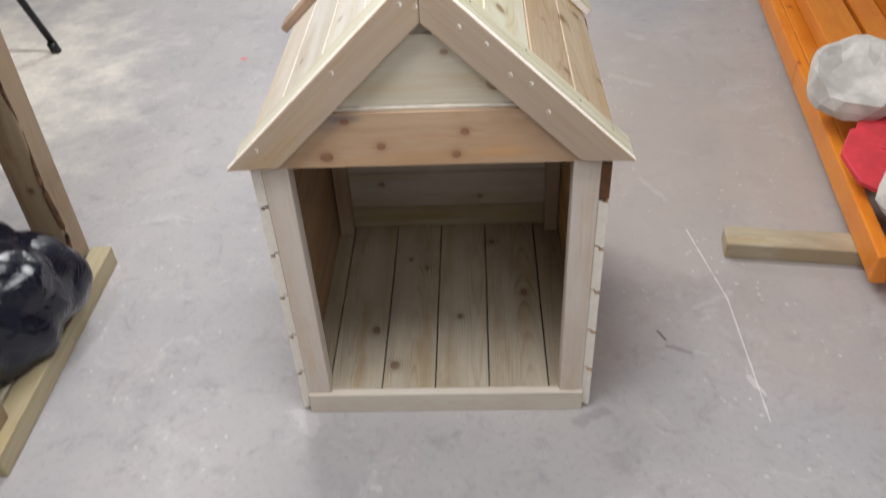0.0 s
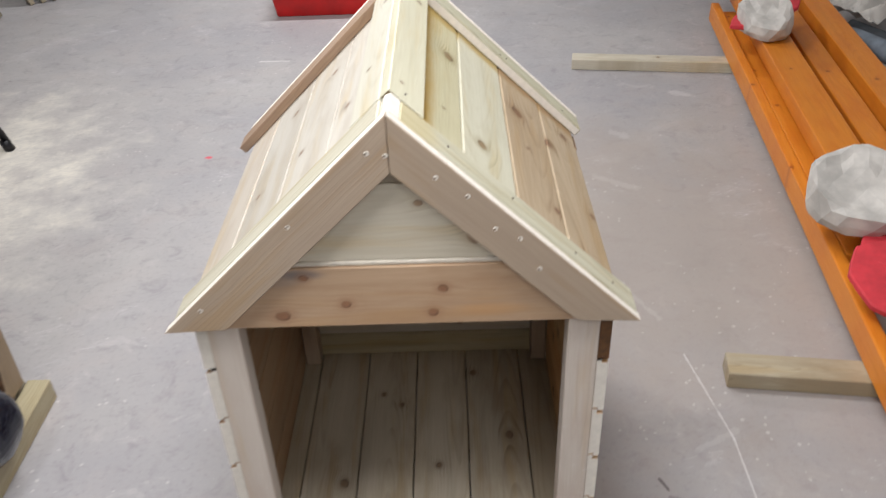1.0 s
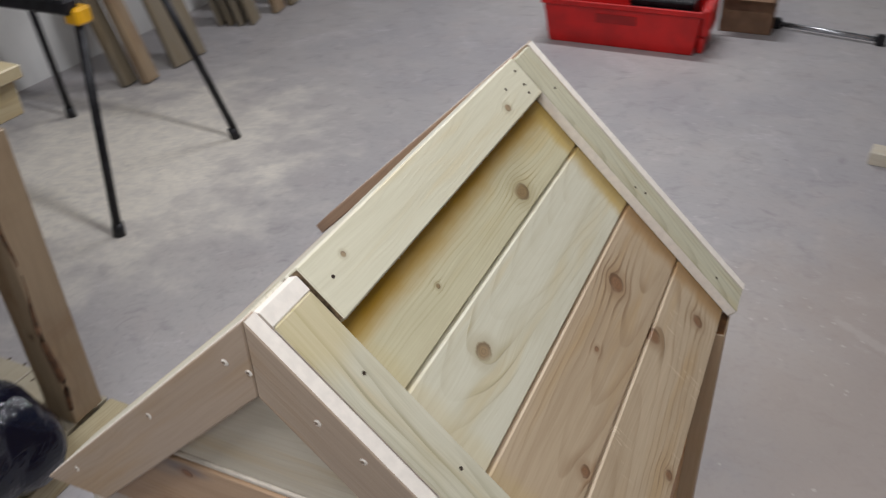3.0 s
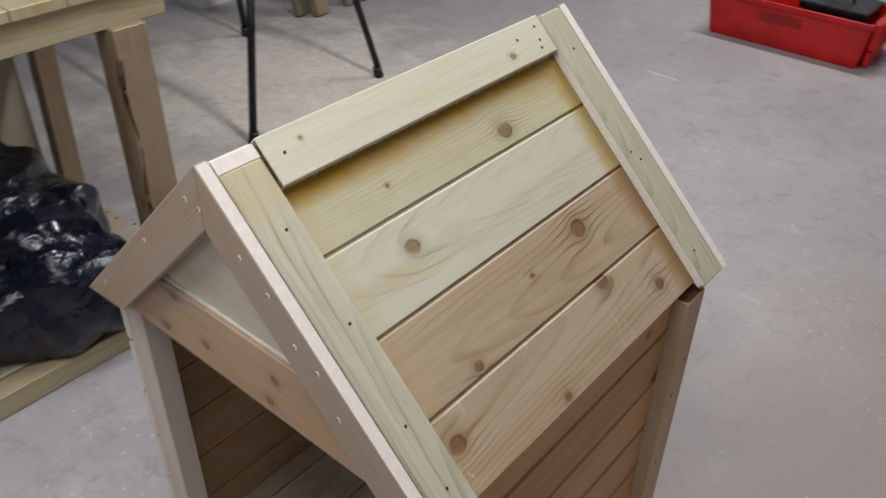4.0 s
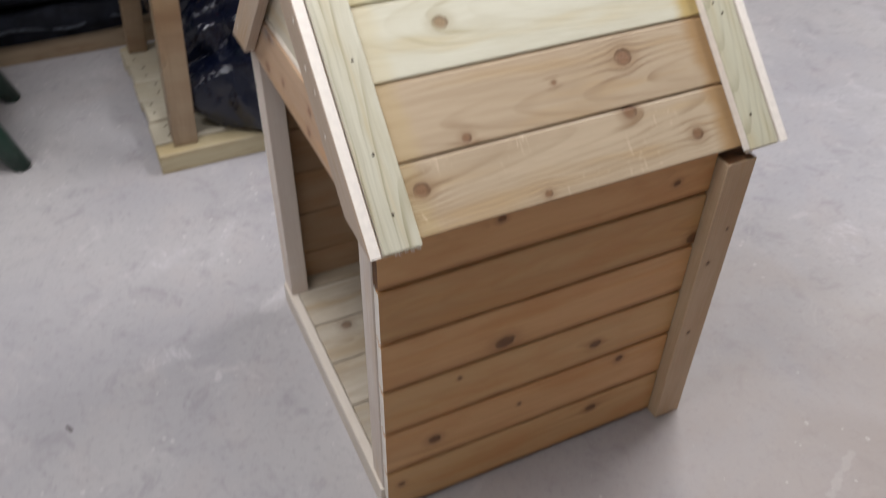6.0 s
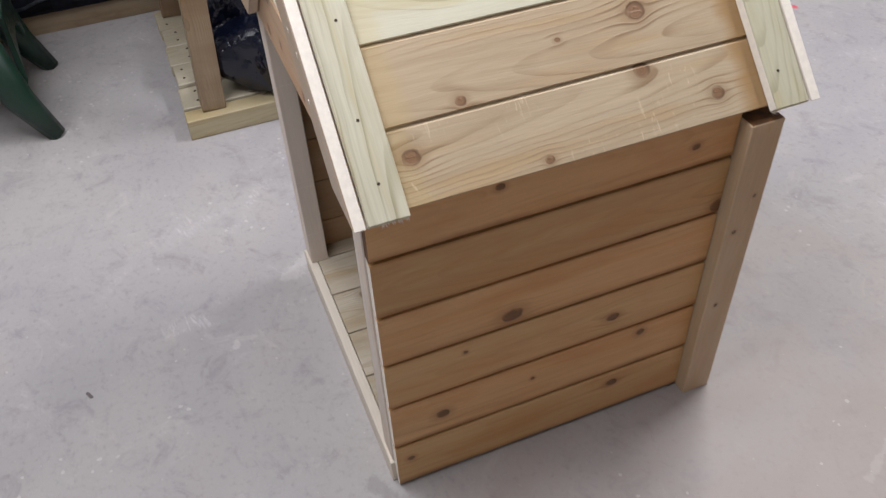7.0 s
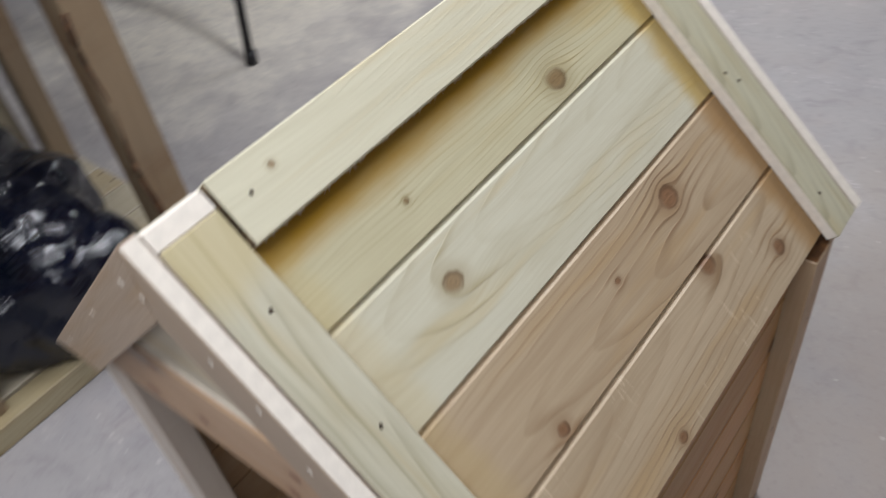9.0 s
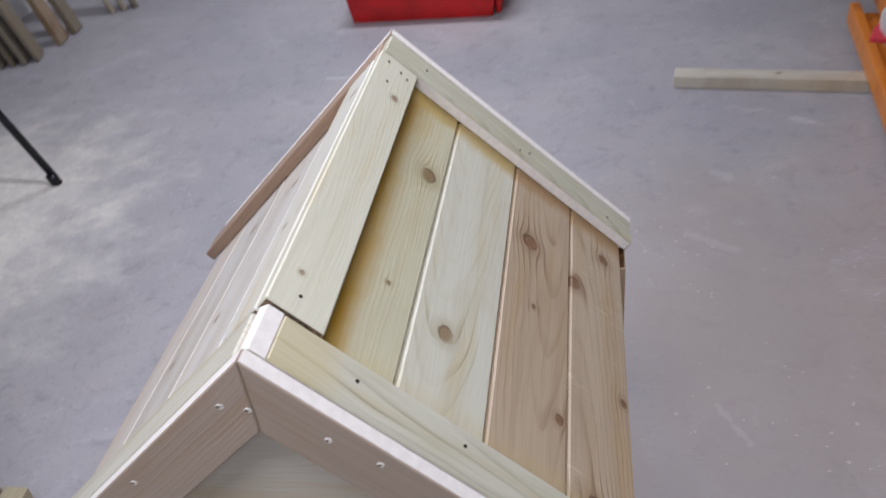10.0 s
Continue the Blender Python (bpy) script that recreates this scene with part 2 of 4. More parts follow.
def bag_material():
    s = Nodes("black_film")
    pos = s.n("ShaderNodeTexCoord").outputs["Object"]
    a = s.noise(pos, 14.0, 4.0, 0.6, 1.2)
    b = s.noise(pos, 60.0, 3.0, 0.6, 0.8)
    c = s.noise(pos, 4.0, 2.0, 0.5, 1.2)
    ridge = s.m("ABSOLUTE", s.m("SUBTRACT", c, 0.5))
    ridge2 = s.m("ABSOLUTE", s.m("SUBTRACT", a, 0.5))
    s.bump(s.m("ADD", s.m("MULTIPLY", ridge, -0.5), s.m("ADD", s.m("MULTIPLY", ridge2, -0.24), s.m("MULTIPLY", b, 0.01))), 0.5, 0.05)
    return s.done(lin(8, 13, 30), s.ramp(b, 0.3, 0.7, 0.07, 0.15), spec=0.6)


BAG = bag_material()


PALE, SOOT = lin(222, 218, 216), lin(92, 84, 84)
MARKS = ((0.757, 2.23, 0.807, 1.90, 0.0036, PALE, 0.5), (0.807, 1.90, 0.803, 1.457, 0.0035, PALE, 0.5), (0.79, 1.60, 0.815, 1.54, 0.010, PALE, 0.4),
         (-0.152, 0.920, -0.136, 0.928, 0.005, SOOT, 0.95), (-0.97, 3.565, -0.96, 3.565, 0.016, lin(214, 80, 96), 0.9), (0.585, 1.775, 0.60, 1.74, 0.006, SOOT, 0.8), (0.60, 1.72, 0.66, 1.69, 0.008, SOOT, 0.4),
         (-0.93, 4.655, -0.78, 4.65, 0.012, PALE, 0.5), (0.80, 3.69, 0.84, 3.65, 0.03, PALE, 0.15), (1.16, 4.08, 1.22, 4.05, 0.03, PALE, 0.25),
         (0.66, 3.3, 0.80, 3.2, 0.025, PALE, 0.12), (0.66, 2.52, 0.72, 2.40, 0.012, PALE, 0.12), (-0.165, 1.275, -0.15, 1.27, 0.010, PALE, 0.3),
         (-0.38, 1.50, -0.34, 1.45, 0.03, PALE, 0.25), (0.33, 1.46, 0.40, 1.49, 0.02, SOOT, 0.25), (0.7, 1.86, 0.82, 1.93, 0.012, PALE, 0.12))


def floor_material():
    """Painted grey concrete with scuffs, dust and a spread of sawdust."""
    s = Nodes("painted_concrete")
    pos = s.n("ShaderNodeTexCoord").outputs["Object"]
    x, y, z = s.split(pos)
    big = s.noise(pos, 0.9, 4.0, 0.55)
    mid = s.noise(pos, 5.0, 5.0, 0.6)
    fine = s.noise(pos, 60.0, 4.0, 0.65)
    col = s.mix(s.ramp(big, 0.35, 0.65), lin(160, 157, 159), lin(175, 171, 169))
    col = s.mix(s.ramp(mid, 0.45, 0.72, 0.0, 0.45), col, lin(174, 166, 163))
    col = s.mix(s.ramp(s.noise(pos, 2.2, 5.0, 0.65, 0.5), 0.5, 0.75, 0.0, 0.3), col, lin(148, 144, 146))
    col = s.mix(s.ramp(fine, 0.5, 0.8, 0.0, 0.42), col, lin(122, 117, 119))
    col = s.mix(s.ramp(s.noise(pos, 11.0, 6.0, 0.7, 0.8), 0.50, 0.72, 0.0, 0.48), col, lin(132, 126, 130))
    col = s.mix(s.ramp(s.noise(pos, 7.5, 6.0, 0.7, 1.1), 0.55, 0.74, 0.0, 0.45), col, lin(196, 190, 188))
    col = s.mix(s.ramp(s.noise(pos, 210.0, 3.0, 0.7), 0.55, 0.8, 0.0, 0.35), col, lin(206, 202, 200))
    # a wide warm cast east of the house: bounce and soft shade painted in
    wx, wy = s.m("MULTIPLY", s.m("SUBTRACT", x, 0.95), 0.95), s.m("MULTIPLY", s.m("SUBTRACT", y, 2.75), 0.75)
    wd_ = s.m("ADD", s.m("SQRT", s.m("ADD", s.m("MULTIPLY", wx, wx), s.m("MULTIPLY", wy, wy))), s.m("MULTIPLY", s.m("SUBTRACT", s.noise(pos, 2.2, 5.0, 0.65, 0.5), 0.5), 1.6))
    col = s.mix(s.ramp(wd_, 0.15, 1.25, 0.7, 0.0), col, lin(165, 153, 143))
    # dark specks and pale chips
    vor = s.n("ShaderNodeTexVoronoi")
    s.put(vor.inputs["Vector"], pos)
    vor.inputs["Scale"].default_value = 16.0
    cell = s.split(vor.outputs["Color"])[0]
    size = s.m("MULTIPLY", s.ramp(cell, 0.55, 1.0, 0.0, 0.13), s.ramp(mid, 0.4, 0.7, 0.3, 1.0))
    chip = s.m("LESS_THAN", s.m("ADD", vor.outputs["Distance"], s.m("MULTIPLY", s.m("SUBTRACT", fine, 0.5), 0.30)), size)
    col = s.mix(s.m("MULTIPLY", chip, s.ramp(big, 0.4, 0.6, 0.1, 0.38)), col, lin(216, 212, 210))
    vor2 = s.n("ShaderNodeTexVoronoi")
    s.put(vor2.inputs["Vector"], pos)
    vor2.inputs["Scale"].default_value = 6.0
    cell2 = s.split(vor2.outputs["Color"])[1]
    speck = s.m("LESS_THAN", vor2.outputs["Distance"], s.ramp(cell2, 0.5, 1.0, 0.0, 0.036))
    col = s.mix(s.m("MULTIPLY", speck, 0.8), col, lin(86, 78, 80))
    # flakes of pale paint and chips of wood
    vor3 = s.n("ShaderNodeTexVoronoi")
    s.put(vor3.inputs["Vector"], pos)
    vor3.inputs["Scale"].default_value = 34.0
    cell3 = s.split(vor3.outputs["Color"])[2]
    flake = s.m("LESS_THAN", s.m("ADD", vor3.outputs["Distance"], s.m("MULTIPLY", s.m("SUBTRACT", fine, 0.5), 0.35)), s.m("MULTIPLY", s.ramp(cell3, 0.5, 1.0, 0.0, 0.19), s.ramp(s.noise(pos, 1.7, 3.0), 0.45, 0.62, 0.15, 1.0)))
    col = s.mix(s.m("MULTIPLY", flake, 0.38), col, lin(214, 210, 206))
    # scuffs in clusters: scratched pale patches
    st = s.xyz(s.m("ADD", s.m("MULTIPLY", x, 1.0), s.m("MULTIPLY", y, 0.7)), s.m("SUBTRACT", s.m("MULTIPLY", y, 3.2), s.m("MULTIPLY", x, 1.1)), 0.0)
    scratch = s.noise(st, 17.0, 6.0, 0.72, 1.4)
    where = s.noise(pos, 2.6, 4.0, 0.6, 0.8)
    scuff = s.m("MULTIPLY", s.ramp(where, 0.56, 0.70), s.ramp(scratch, 0.50, 0.66))
    col = s.mix(s.m("MULTIPLY", scuff, 0.55), col, lin(208, 205, 206))
    col = s.mix(s.ramp(where, 0.55, 0.8, 0.0, 0.3), col, lin(194, 189, 190))
    # sawdust round the stand
    dx = s.m("MULTIPLY", s.m("ADD", x, 2.25), 0.95)
    dy = s.m("MULTIPLY", s.m("SUBTRACT", y, 3.25), 0.8)
    d = s.m("SQRT", s.m("ADD", s.m("MULTIPLY", dx, dx), s.m("MULTIPLY", dy, dy)))
    d = s.m("ADD", d, s.m("MULTIPLY", s.m("SUBTRACT", mid, 0.5), 1.3))
    grit0 = s.noise(pos, 18.0, 6.0, 0.75, 0.6)
    dust = s.m("MULTIPLY", s.ramp(d, 0.2, 1.05, 1.0, 0.0), s.ramp(s.m("ADD", s.m("MULTIPLY", grit0, 0.5), s.m("MULTIPLY", scratch, 0.5)), 0.36, 0.60, 0.5, 1.0))
    col = s.mix(dust, col, lin(232, 225, 211))
    grit = s.noise(pos, 25.0, 4.0, 0.7)
    for ax, ay, bx, by, wd, colour, amount in MARKS:
        ex, ey = bx - ax, by - ay
        ll = ex * ex + ey * ey + 1e-9
        px, py = s.m("SUBTRACT", x, ax), s.m("SUBTRACT", y, ay)
        k = s.n("ShaderNodeClamp")
        s.put(k.inputs[0], s.m("ADD", s.m("MULTIPLY", px, ex / ll), s.m("MULTIPLY", py, ey / ll)))
        k = k.outputs[0]
        qx, qy = s.m("SUBTRACT", px, s.m("MULTIPLY", k, ex)), s.m("SUBTRACT", py, s.m("MULTIPLY", k, ey))
        dd = s.m("SQRT", s.m("ADD", s.m("MULTIPLY", qx, qx), s.m("MULTIPLY", qy, qy)))
        dd = s.m("ADD", dd, s.m("MULTIPLY", s.m("SUBTRACT", grit, 0.5), wd * 3.0))
        col = s.mix(s.ramp(dd, wd * 0.4, wd, amount, 0.0), col, colour)
    s.bump(s.m("ADD", s.m("MULTIPLY", fine, 0.3), s.m("MULTIPLY", mid, 0.7)), 0.2, 0.004)
    return s.done(col, s.ramp(mid, 0.3, 0.7, 0.42, 0.6), spec=0.4)


CONCRETE = floor_material()


# ---- building blocks ----
def mesh_of(name, bm, mat, smooth=False):
    me = bpy.data.meshes.new(name)
    bmesh.ops.recalc_face_normals(bm, faces=bm.faces)
    bm.to_mesh(me)
    bm.free()
    for mm in (mat if isinstance(mat, (list, tuple)) else [mat, FRESH]):
        me.materials.append(mm)
    if smooth:
        for p in me.polygons:
            p.use_smooth = True
    return me


def part(name, bm, mat, parent=None, label="", m=None, smooth=False):
    ob = new(name, mesh_of(name, bm, mat, smooth))
    if parent is not None:
        ob.parent = parent
    if m is not None:
        ob.matrix_basis = m
    return tagged(ob, label)


def thing(name, label, category, group="", kind="", at=(0, 0, 0)):
    ob = new(name)
    ob.location = at
    ob.empty_display_size = 0.05
    return tagged(ob, label, category, group, kind)


def axes(o, x, y):
    x, y = Vector(x).normalized(), Vector(y).normalized()
    z = x.cross(y)
    m = Matrix((x, y, z)).transposed().to_4x4()
    m.translation = o
    return m


def box_bm(lx, ly, lz, ch=0.002, seg=1):
    bm = bmesh.new()
    bmesh.ops.create_cube(bm, size=1.0)
    bmesh.ops.scale(bm, vec=(lx, ly, lz), verts=bm.verts)
    if ch:
        bmesh.ops.bevel(bm, geom=list(bm.edges), offset=ch, segments=seg, affect="EDGES", profile=0.6)
    return bm


def prism_bm(pts, t, ch=0.0015):
    """A flat shape in local x, y from z = 0 to t."""
    bm = bmesh.new()
    a = [bm.verts.new((p[0], p[1], 0.0)) for p in pts]
    b = [bm.verts.new((p[0], p[1], t)) for p in pts]
    bm.faces.new(a)
    bm.faces.new(b)
    for i in range(len(pts)):
        j = (i + 1) % len(pts)
        bm.faces.new((a[i], a[j], b[j], b[i]))
    bmesh.ops.recalc_face_normals(bm, faces=bm.faces)
    if ch:
        bmesh.ops.bevel(bm, geom=list(bm.edges), offset=ch, segments=1, affect="EDGES")
    return bm


def clad_bm(L, W, T, lap=0.010, bevel=0.006, gap=0.0022, ledge=0.64):
    """A lapped board: bevelled upper edge with a tongue below, rebate on the lower edge."""
    pr = [(-W / 2 + gap, T * (ledge + 0.06)), (-W / 2 + gap, T - 0.0015), (-W / 2 + gap + 0.0013, T), (W / 2 - bevel - 0.001, T),
          (W / 2 - 0.0016, T - bevel * 0.7), (W / 2 - 0.0016, T * ledge), (W / 2 + lap, T * ledge), (W / 2 + lap, 0),
          (-W / 2 + lap + 0.0035, 0), (-W / 2 + lap + 0.0035, T * (ledge + 0.06))]
    bm = bmesh.new()
    a = [bm.verts.new((-L / 2, p[0], p[1])) for p in pr]
    b = [bm.verts.new((L / 2, p[0], p[1])) for p in pr]
    bm.faces.new(a).material_index = 1
    bm.faces.new(b).material_index = 1
    for i in range(len(pr)):
        j = (i + 1) % len(pr)
        bm.faces.new((a[i], a[j], b[j], b[i]))
    return bm


def tube_bm(path, r, seg=8, closed=False):
    bm = bmesh.new()
    rings = []
    n = len(path)
    for i, p in enumerate(path):
        p = Vector(p)
        a = Vector(path[(i - 1) % n] if closed else path[max(i - 1, 0)])
        b = Vector(path[(i + 1) % n] if closed else path[min(i + 1, n - 1)])
        d = (b - a).normalized()
        q = d.to_track_quat("Z", "Y")
        rr = r[i] if isinstance(r, (list, tuple)) else r
        rings.append([bm.verts.new(p + q @ Vector((rr * math.cos(k * 2 * math.pi / seg), rr * math.sin(k * 2 * math.pi / seg), 0))) for k in range(seg)])
    for i in range(n if closed else n - 1):
        u, v = rings[i], rings[(i + 1) % n]
        for k in range(seg):
            bm.faces.new((u[k], u[(k + 1) % seg], v[(k + 1) % seg], v[k]))
    if not closed:
        bm.faces.new(rings[0])
        bm.faces.new(rings[-1])
    return bm


# ---- room ----
X0, X1, Y0, Y1, ZC = -3.3, 3.2, -2.6, 7.2, 2.75


def slab(name, lo, hi, mat, label, category):
    bm = bmesh.new()
    bmesh.ops.create_cube(bm, size=1.0)
    bmesh.ops.scale(bm, vec=[b - a for a, b in zip(lo, hi)], verts=bm.verts)
    ob = part(name, bm, mat, None, label)
    ob.location = [(a + b) / 2 for a, b in zip(lo, hi)]
    return tagged(ob, label, category, kind="structure")


XA, YA = -4.4, 3.7  # the west side steps back towards the south
fl = bmesh.new()
bmesh.ops.create_cube(fl, size=1.0)
bmesh.ops.scale(fl, vec=(X1 - XA + 0.4, Y1 - Y0 + 0.4, 0.2), verts=fl.verts)
bmesh.ops.translate(fl, vec=((XA + X1) / 2, (Y0 + Y1) / 2, -0.1), verts=fl.verts)
tagged(part("floor", fl, CONCRETE), "scuffed grey painted concrete workshop floor", "floor", kind="structure")
slab("wall_west", (X0 - 0.15, YA + 0.15, 0.0), (X0, Y1, ZC), WHITE_WALL, "pale painted workshop wall", "wall")
slab("wall_return", (XA, YA, 0.0), (X0, YA + 0.15, ZC), WHITE_WALL, "pale painted workshop wall", "wall")
slab("wall_southwest", (XA - 0.15, Y0, 0.0), (XA, YA + 0.15, ZC), WHITE_WALL, "pale painted workshop wall", "wall")
slab("wall_east", (X1, Y0, 0.0), (X1 + 0.15, Y1, ZC), WHITE_WALL, "pale painted workshop wall", "wall")
slab("wall_south", (XA - 0.15, Y0 - 0.15, 0.0), (X1 + 0.15, Y0, ZC), WHITE_WALL, "pale painted workshop wall", "wall")
slab("wall_north", (X0 - 0.15, Y1, 0.0), (X1 + 0.15, Y1 + 0.15, ZC), WHITE_WALL, "pale painted workshop wall", "wall")
slab("ceiling", (XA - 0.15, Y0 - 0.15, ZC), (X1 + 0.15, Y1 + 0.15, ZC + 0.1), CEIL, "plain white painted workshop ceiling", "ceiling")

# ---- dog house ----
TILT_R = math.radians(44.2)
CS, SN = math.cos(TILT_R), math.sin(TILT_R)
APEX = 1.147          # top of the barge boards at the ridge
YF, YB = 1.485, 2.289  # outer faces of the front and back barge boards
LIFT = 0.0205         # thickness of the trims on the roof boards
house = thing("dog_house", "unpainted pine dog house with pitched boarded roof", "dog house", at=(0, 1.87, 0))
HOUSE_INV = Matrix.Translation((0, -1.87, 0))


def hpart(name, bm, mat, m, label="", parent=None, smooth=False):
    if parent is None:
        return part(name, bm, mat, house, label, HOUSE_INV @ m, smooth)
    return part(name, bm, mat, parent, label, m, smooth)


def roof_frame(side, y, s, lift):
    """A board's frame on a roof slope: x along the ridge, z outwards; s metres down the slope from the ridge."""
    n = Vector((side * SN, 0, CS))
    down = Vector((side * CS, 0, -SN))
    o = Vector((0, y, APEX)) + down * s + n * (lift - LIFT)
    x = Vector((0, 1, 0)) if side > 0 else Vector((0, -1, 0))
    return axes(o, x, n.cross(x))


ROOF_R = []
ymid, ylen = (1.508 + 2.262) / 2, 2.262 - 1.508
R_KNOTS = (
    # top board: amber stain, with the ridge board's shade painted in
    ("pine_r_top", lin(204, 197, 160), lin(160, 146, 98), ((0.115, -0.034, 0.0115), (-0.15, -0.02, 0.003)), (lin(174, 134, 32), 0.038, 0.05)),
    ("pine_r_second", lin(208, 204, 180), lin(172, 160, 120), ((-0.17, 0.015, 0.010),), None),
    ("pine_r_third", lin(195, 172, 138), lin(154, 124, 88), ((0.138, 0.022, 0.0135), (-0.006, 0.006, 0.0035), (-0.185, -0.048, 0.007)), None),
    ("pine_r_fourth", lin(197, 175, 142), lin(152, 124, 88), ((0.118, 0.053, 0.012), (0.237, -0.014, 0.0095), (-0.283, 0.014, 0.011), (-0.075, -0.045, 0.006)), None),
)
for i, (nm, a, b, kn, cap_tint) in enumerate(R_KNOTS):
    # band at x 0.318: the rear trim's shade put into the board colour
    mat = wood(nm, a, b, kn, contrast=(0.4, 0.36, 0.5, 0.56)[i], ring=(0.0055, 0.0055, 0.007, 0.006)[i], blotch=tuple(0.55 * c + 0.45 * d for c, d in zip(a[:3], b[:3])) + (1,), blotch_amount=0.25, stain_shade=cap_tint,
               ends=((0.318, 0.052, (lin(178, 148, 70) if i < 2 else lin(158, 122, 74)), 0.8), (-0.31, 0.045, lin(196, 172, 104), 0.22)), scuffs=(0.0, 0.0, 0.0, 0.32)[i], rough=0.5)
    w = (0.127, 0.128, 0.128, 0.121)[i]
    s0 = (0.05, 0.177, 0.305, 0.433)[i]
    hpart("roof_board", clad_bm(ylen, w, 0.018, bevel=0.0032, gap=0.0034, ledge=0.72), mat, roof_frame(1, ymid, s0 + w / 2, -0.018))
PINE_BEIGE = wood("pine_beige", lin(216, 209, 195), lin(186, 173, 154), contrast=0.4, blotch=lin(194, 182, 164), knots=((-0.2, 0.02, 0.008), (0.1, -0.03, 0.006)))
L_MATS = (PINE_BEIGE, PINE_BEIGE, PINE_BEIGE, PINE_WHITE)
for i in range(4):
    s0 = 0.0525 + 0.134 * i
    w = (0.134, 0.134, 0.134, 0.107)[i]
    hpart("roof_board", clad_bm(ylen, w, 0.018, bevel=0.0015), L_MATS[i], roof_frame(-1, ymid, s0 + w / 2, -0.018))


def flat_on_roof(name, side, y0, y1, s0, s1, mat, t=LIFT, ch=0.002, lift=0.0, pale=True):
    bm = box_bm(s1 - s0, y1 - y0, t, ch)
    for f in bm.faces:
        if pale and abs(f.normal.y) > 0.9:
            f.material_index = 1
    n = Vector((side * SN, 0, CS))
    down = Vector((side * CS, 0, -SN))
    o = Vector((0, (y0 + y1) / 2, APEX)) + down * (s0 + s1) / 2 + n * (lift - t / 2)
    return hpart(name, bm, mat, axes(o, down, n.cross(down)))


TRIM_F = wood("pine_trim", lin(212, 207, 182), lin(156, 149, 114), ring=0.0085, contrast=0.65, blotch=lin(186, 172, 124), blotch_amount=0.2,
              ends=((-0.25, 0.07, lin(196, 178, 124), 0.5),))
OLD_ROSE = wood("pine_rose_brown", lin(176, 144, 116), lin(140, 108, 84), contrast=0.35)
TRIM_L = wood("pine_trim_left", lin(206, 200, 178), lin(150, 140, 110), ring=0.0075, contrast=0.5, blotch=lin(186, 172, 136), blotch_amount=0.2)
TRIM_B = wood("pine_trim_grey", lin(194, 190, 162), lin(150, 143, 114), ring=0.006, contrast=0.5, blotch=lin(170, 162, 128), blotch_amount=0.2)
flat_on_roof("roof_trim", 1, 1.5075, 1.572, 0.026, 0.563, TRIM_F)
flat_on_roof("roof_trim", -1, 1.5075, 1.572, 0.021, 0.546, TRIM_L)
flat_on_roof("roof_trim", 1, 2.203, 2.267, 0.004, 0.563, TRIM_B)
flat_on_roof("roof_trim", -1, 2.203, 2.267, 0.021, 0.592, OLD_ROSE, pale=False)
# planed, pale end of the front trim on the ridge
pe = bmesh.new()
prof = [(-0.014, 1.1185), (-0.006, 1.1385), (0.004, 1.1425), (0.0175, 1.1295), (0.0175, 1.113), (0.0, 1.112)]
va = [pe.verts.new((p[0], 1.5065, p[1])) for p in prof]
vb = [pe.verts.new((p[0], 1.5715, p[1])) for p in prof]
pe.faces.new(va)
pe.faces.new(vb)
for i in range(len(prof)):
    j = (i + 1) % len(prof)
    pe.faces.new((va[i], va[j], vb[j], vb[i]))
hpart("ridge_block", pe, FRESH, Matrix.Identity(4), "pale freshly planed block at the ridge end")
# ridge boards
RIDGE = wood("pine_ridge", lin(214, 209, 181), lin(180, 170, 134), knots=((0.20, -0.012, 0.005), (-0.25, 0.012, 0.003)), contrast=0.2)


PINE_L = wood("pine_ridge_left", lin(214, 209, 190), lin(178, 168, 142), contrast=0.25, knots=((-0.22, 0.01, 0.006), (0.12, -0.008, 0.004)))
END_GRAIN = paint("end_grain", lin(132, 112, 86), 0.85, 0.3, 140.0, 0.6, 300.0)


def ridge_board(side, s0, s1, mat, y0=1.578, y1=2.200):
    bm = box_bm(y1 - y0, s1 - s0, LIFT, 0.0018)
    for f in bm.faces:
        if abs(f.normal.x) > 0.9:
            f.material_index = 1
    hpart("ridge_board", bm, [mat, END_GRAIN], roof_frame(side, (y0 + y1) / 2, (s0 + s1) / 2, LIFT / 2))


ridge_board(1, 0.0, 0.073, RIDGE)
ridge_board(-1, 0.0225, 0.092, PINE_L)


def barge(side, y0, y1, mat):
    """A raking board, mitred at the ridge and cut level at the eave."""
    def loc(x, z):
        v = Vector((x, z - APEX))
        return (v.x * CS - v.y * SN, v.x * SN + v.y * CS)
    pts = [loc(0.0005, APEX - 0.0005), loc(0.405, 0.753), loc(0.298, 0.757), loc(0.0005, 1.05)]
    bm = prism_bm(pts, y1 - y0)
    for f in bm.faces:
        if f.normal.y > 0.9 and f.calc_center_median().y > -0.02:
            f.material_index = 1
    down = Vector((side * CS, 0, -SN))
    up = Vector((side * SN, 0, CS))
    if side > 0:
        m = axes((0, y1, APEX), down, up)
    else:
        m = axes((0, y0, APEX), down, up)
    return hpart("barge_board", bm, mat, m)


barge(1, YF, YF + 0.02, PINE_PINK)
barge(-1, YF, YF + 0.02, PINE_PINK)
barge(1, YB - 0.02, YB, PINE_WHITE)
barge(-1, YB - 0.02, YB, PINE_PINK)


